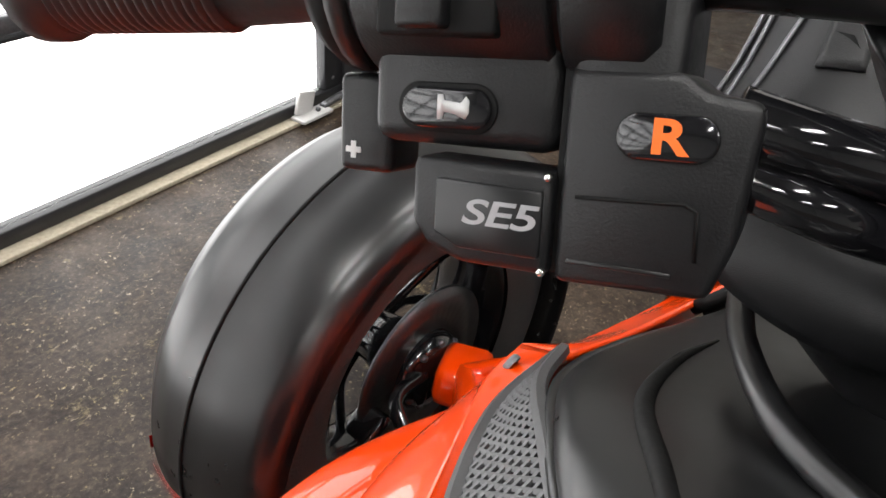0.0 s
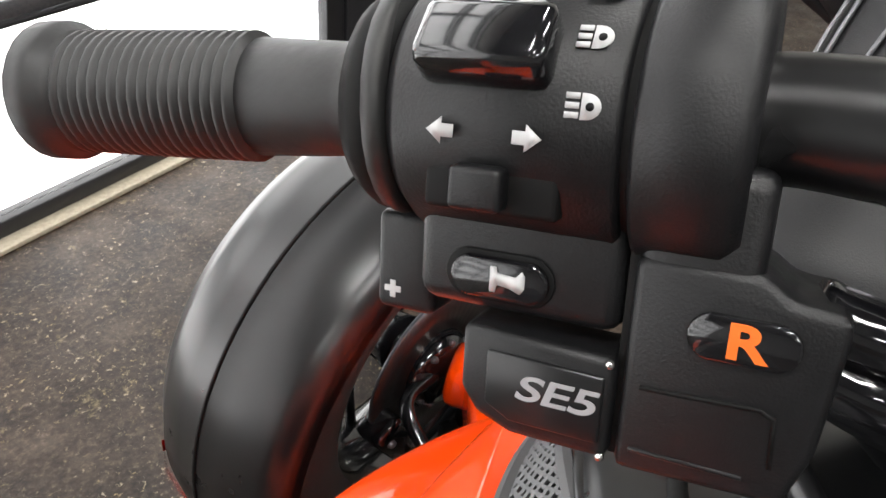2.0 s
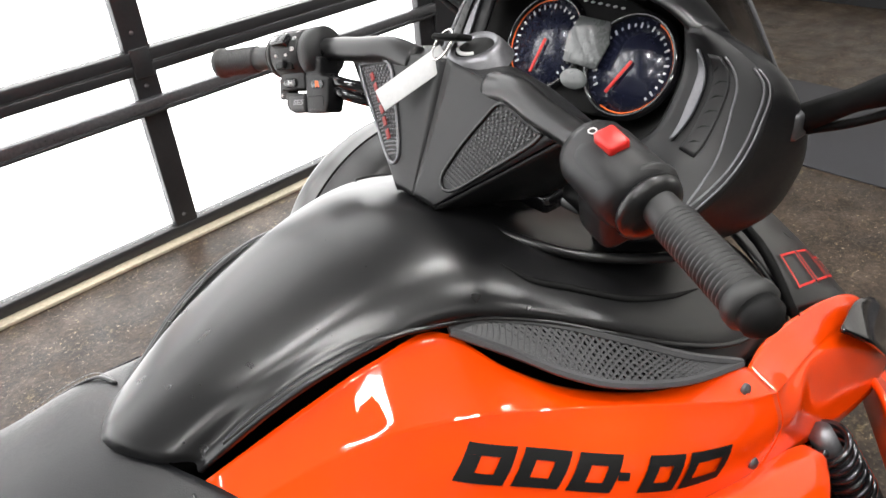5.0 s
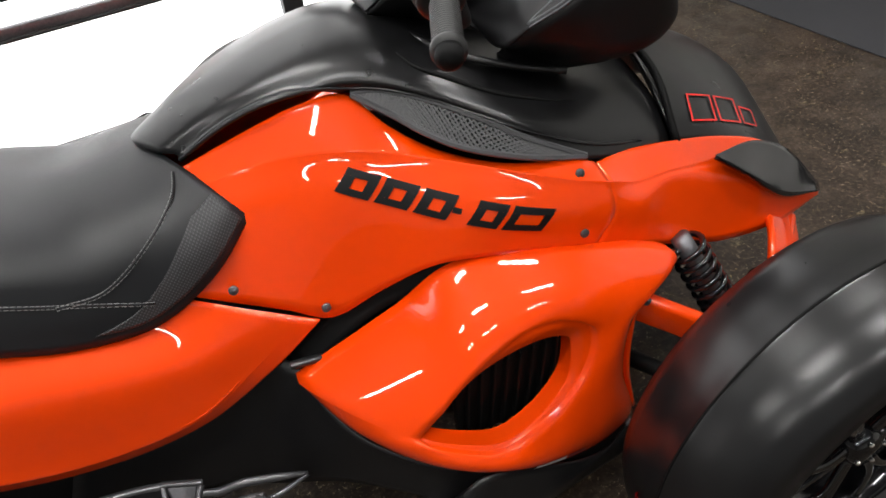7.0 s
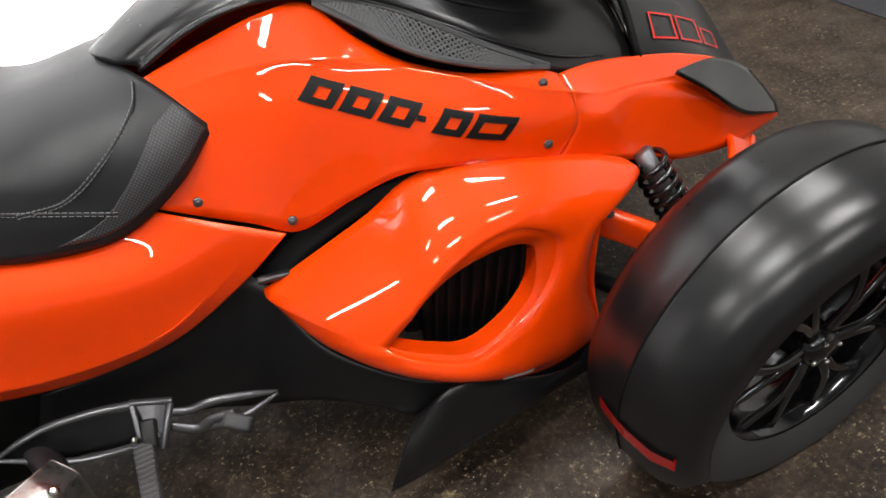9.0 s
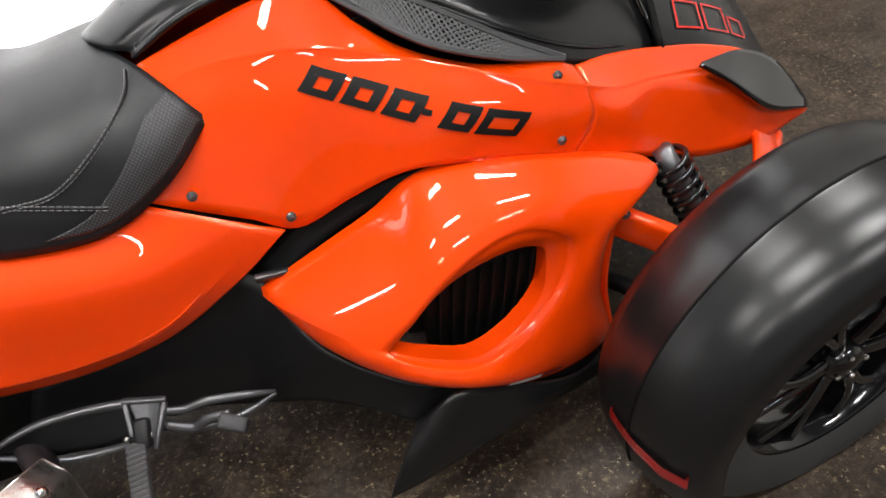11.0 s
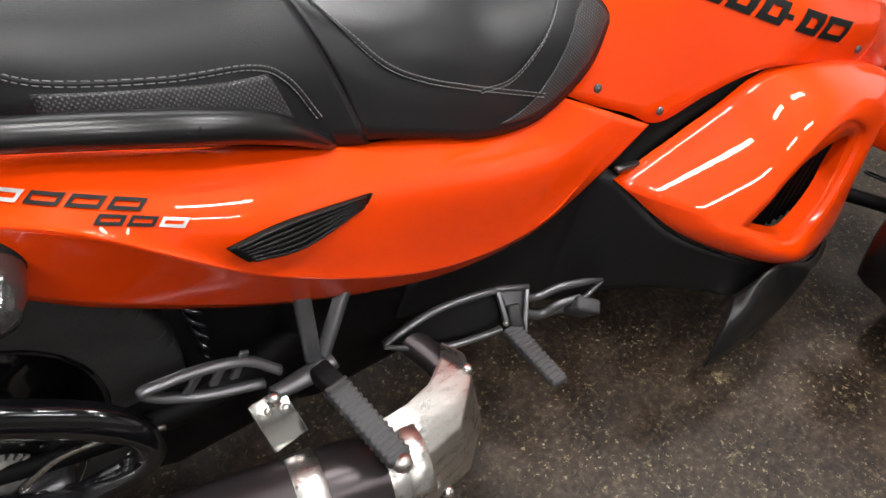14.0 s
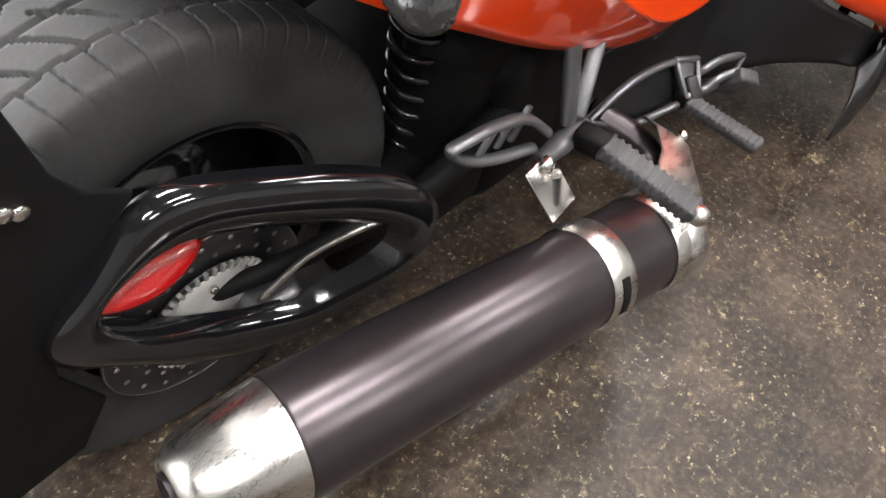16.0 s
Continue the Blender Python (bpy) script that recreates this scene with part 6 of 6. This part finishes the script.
for s in (1, -1):
    f = lambda rows: [[p if s == 1 else both(p) for p in r] for r in rows]
    W = f(WING)
    wing = part("console", loft(W, 24, 14, 0.004), "plastic", trike, "black ignition console with mesh side panels")
    part("underside", loft(f(UNDER), 20, 12, 0.004), "plastic", wing)
    part("top_plate", loft(f(TOPP), 20, 14, 0.004), "plastic", wing)
    wn = (Vector(W[1][0]) - Vector(W[0][1])).cross(Vector(W[2][1]) - Vector(W[0][1])).normalized()
    if wn.x > 0:
        wn = -wn
    rim_pts = [(0.07, 0.10), (0.07, 0.50), (0.30, 0.56), (0.62, 0.58), (0.80, 0.50), (0.80, 0.12), (0.50, 0.07), (0.20, 0.07), (0.07, 0.10)]
    # left rim and mesh take a lighter metal in place of the door's sheen
    part("mesh_rim", tube([on_loft(W, u, v) + wn * 0.0052 for u, v in rim_pts], 0.0022, 6, 70), "satin" if s == 1 else "alu", wing)
    bm = bmesh.new()
    for i in range(26):
        for j in range(9):
            u, v = 0.11 + 0.66 * i / 25, 0.13 + 0.046 * (j + (0.5 if i % 2 else 0))
            ball(on_loft(W, u, v) + wn * 0.0044, 0.0019 * (1.1 - 0.5 * u), 0.7, 6, bm, tuple(wn))
    part("mesh_panel", bm, "lattice" if s == 1 else "alu", wing, "raised mesh insert" if s == 1 else "mesh insert, paler for the daylight sheen", smooth=False)
    if s == -1:
        for i in range(6):
            part("red_mark", bar(on_loft(W, 0.16 + 0.09 * i, 0.27 + 0.018 * i) + wn * 0.0065, on_loft(W, 0.225 + 0.09 * i, 0.282 + 0.018 * i) + wn * 0.0065, 0.006, 0.0015, 0.0004, None, tuple(wn)), "dark_red", wing)
    con = con or wing
LK = basis((1.426, -0.012, 1.012), (0.25, -0.95, 0.1), (0.9, 0.25, 0.25))
lk = part("ignition_lock", lathe([(0.0, 0.010), (0.014, 0.010), (0.022, 0.006), (0.024, -0.012), (0.0, -0.012)], 28, LK), "matte", trike, "black ignition lock with a silver bezel")
part("bezel", lathe([(0.022, 0.006), (0.026, 0.011), (0.032, 0.004), (0.040, -0.012)], 28, LK), "alu", lk)
part("lock_marks", lathe([(0.0165, 0.0102), (0.020, 0.0085), (0.020, 0.0095), (0.0165, 0.0110)], 14, LK, arc=(200, 300), closed=True), "white", lk)
part("key_head", block((0.034, 0.007, 0.034), basis((1.408, 0.006, 1.030), (0.3, -0.9, 0.1), (0.3, 0.2, 0.95)), 0.003), "matte", lk, "black key")
key = thing("key_tag", "white paper tag hanging from the ignition key", "tag", (1.37, 0.06, 0.99))
part("tag_paper", bar((1.400, 0.010, 1.012), (1.343, 0.062, 0.962), 0.027, 0.0012, 0.0003, None, (-0.75, -0.35, 0.55)), "white", key)
part("key_ring", lathe([(0.018, -0.0012), (0.0195, 0), (0.018, 0.0012), (0.0165, 0)], 28, basis((1.397, 0.010, 1.024), (0.4, -0.5, 0.7), (0.5, 0.8, 0.2)), closed=True), "chrome", key)

# mirrors
for s in (1, -1):
    q = lambda x, y, z: (x, y * s, z)
    mir = part("mirror", tube([q(1.694, -0.258, 0.920), q(1.688, -0.31, 0.957), q(1.675, -0.375, 1.000)], [0.010, 0.008, 0.012], 10, 16, flat=1.7), "matte", trike, "black mirror on a split arm")
    part("arm_brace", tube([q(1.700, -0.262, 0.905), q(1.690, -0.32, 0.935), q(1.672, -0.39, 0.985)], [0.006, 0.005, 0.006], 8, 16), "matte", mir)
    part("mirror_foot", block((0.04, 0.034, 0.034), Matrix.Translation(q(1.690, -0.247, 0.914)), 0.006), "alu", mir)
    N = Vector((-0.96, 0.15 * s, 0.20)).normalized()
    X = N.cross(Vector((0, 0, 1))).normalized()
    mb = basis(q(1.632, -0.432, 1.030), X, X.cross(N))
    if mb.to_3x3().col[2].dot(N) < 0:
        mb = mb @ Matrix.Diagonal((1, 1, -1, 1))
    outline = spline([(-0.080, 0.0, 0), (-0.062, 0.045, 0), (0.0, 0.060, 0), (0.070, 0.045, 0), (0.082, 0.0, 0), (0.055, -0.045, 0), (-0.005, -0.062, 0), (-0.055, -0.045, 0), (-0.080, 0.0, 0)], 40)[:-1]
    flat = [(v.x * s, v.y) for v in outline]
    part("mirror_shell", plate([(a * 1.07, b * 1.09) for a, b in flat], 0.034, mb @ Matrix.Translation((0, 0, -0.036)), 0.010), "satin", mir)
    part("mirror_glass", plate(flat, 0.003, mb, 0), "mirror", mir, "clear mirror glass", False)
FRAME[0] = Matrix()

# wordmarks as plain slanted blocks
from mathutils.bvhtree import BVHTree


def stick(parts, shapes, o, x, y, mat, parent, name, label="", out=0.0035, way=(0, 1, 0)):
    """Lays flat outlines onto the bodywork: each is cut fine and dropped along way onto the given panels."""
    trees = []
    for p in parts:
        b = bmesh.new()
        b.from_mesh(p.data)
        trees.append(BVHTree.FromBMesh(b))
        b.free()
    turn = BODY.to_3x3()
    o, x, y, way = BODY @ Vector(o), turn @ Vector(x), turn @ Vector(y), turn @ Vector(way)
    bm = bmesh.new()
    for sh in shapes:
        own = bmesh.new()
        own.faces.new([own.verts.new((a, b, 0)) for a, b in sh])
        bmesh.ops.triangulate(own, faces=own.faces[:])
        bmesh.ops.subdivide_edges(own, edges=own.edges[:], cuts=7, use_grid_fill=True)
        for v in own.verts:
            p = o + x * v.co.x + y * v.co.y
            best = None
            for t in trees:
                h = t.ray_cast(p - way * 0.5, way)
                if h[0] and (best is None or h[3] < best[1]):
                    best = (h[0], h[3])
            v.co = (best[0] if best else p) - way * out
        tmp = bpy.data.meshes.new("tmp")
        own.to_mesh(tmp)
        own.free()
        bm.from_mesh(tmp)
        bpy.data.meshes.remove(tmp)
    return part(name, bm, mat, parent, label)


def slanted(x0, w, h, k=0.28, slot=0.0, y0=0.0):
    """A leaning block, or four strokes round a slot."""
    f = lambda a, b: (x0 + a + (y0 + b) * k, y0 + b)
    if not slot:
        return [[f(0, 0), f(w, 0), f(w, h), f(0, h)]]
    t = slot
    return [[f(0, 0), f(w, 0), f(w, t), f(0, t)], [f(0, h - t), f(w, h - t), f(w, h), f(0, h)], [f(0, t), f(t * 1.15, t), f(t * 1.15, h - t), f(0, h - t)], [f(w - t * 1.15, t), f(w, t), f(w, h - t), f(w - t * 1.15, h - t)]]


sides = [o for o in trike.children if o.name.split(".")[0] == "side_panel"]
tails = [o for o in trike.children if o.name.split(".")[0] == "tail_panel"]
hoods = [o for o in trike.children if o.name.split(".")[0] == "hood"]
scoops = [o for o in trike.children if o.name.split(".")[0] == "air_scoop"]
for s in (1,):
    sp = sides[0] if s == 1 else sides[1]
    o = (1.180, -0.17 * s, 0.694) if s == 1 else (1.144, 0.2, 0.662)
    for k, w in ((0.0, 0.044), (0.049, 0.044), (0.098, 0.044), (0.146, 0.018), (0.168, 0.044), (0.217, 0.066)):
        shape = slanted(k, w - 0.002, 0.040, 0.74, 0.0112) if w > 0.02 else [[(k + 0.006, 0.014), (k + w, 0.014), (k + w + 0.004, 0.023), (k + 0.010, 0.023)]]
        stick([sp], shape, o, (0.94, 0, -0.335), (0.05, 0, 0.93), "decal", sp, "wordmark_block", "", 0.0035, (0, s, 0))
    # tail mark: a row of dark blocks with a silver one, and a shorter row below
    tp = tails[0] if s == 1 else tails[1]
    along, over, on = (0.900, -0.131, -0.416), (0.421, 0.513, 0.748), (0.199, 0.753, -0.628)
    for k, mt in ((0.0, "decal"), (0.038, "decal"), (0.076, "pale_metal"), (0.114, "decal"), (0.152, "decal"), (0.190, "decal")):
        stick([tp], slanted(k, 0.032, 0.0125, 0.55, 0.0038), (0.106, -0.219, 0.818), along, over, mt, tp, "mark_block", "", 0.003, on)
    for k, mt in ((0.0, "decal"), (0.030, "decal"), (0.060, "pale_metal")):
        stick([tp], slanted(k, 0.026, 0.0105, 0.45, 0.0034), (0.262, -0.250, 0.732), along, over, mt, tp, "mark_block", "", 0.003, on)
    sc_ = scoops[0] if s == 1 else scoops[1]
    o = (1.335, -0.45 * s, 0.262) if s == 1 else (1.295, 0.5, 0.234)
    stick([sc_], slanted(0.0, 0.070, 0.011, 0.3), o, (0.90, 0, -0.42), (0.1, 0, 0.9), "pale_metal", sc_, "grey_bar", "", 0.0035, (0, s, 0))
    stick([sc_], slanted(0.074, 0.045, 0.012, 0.3), o, (0.90, 0, -0.42), (0.1, 0, 0.9), "dark_red", sc_, "red_bar", "", 0.0035, (0, s, 0))
for s in (1, -1):
    # hood mark: red outlines
    for k in (0.0, 0.058, 0.116):
        stick(hoods, slanted(k * 1.25, 0.064 if k < 0.1 else 0.048, 0.062 if k < 0.1 else 0.045, 0.35, 0.004), (1.80, -0.215 * s, 0.60), (0.93, 0, -0.30), (0.0, 0.72 * s, 0.55), "red_print", hoods[0], "outline_mark", "", 0.003, (0, 0.55 * s, -0.83))
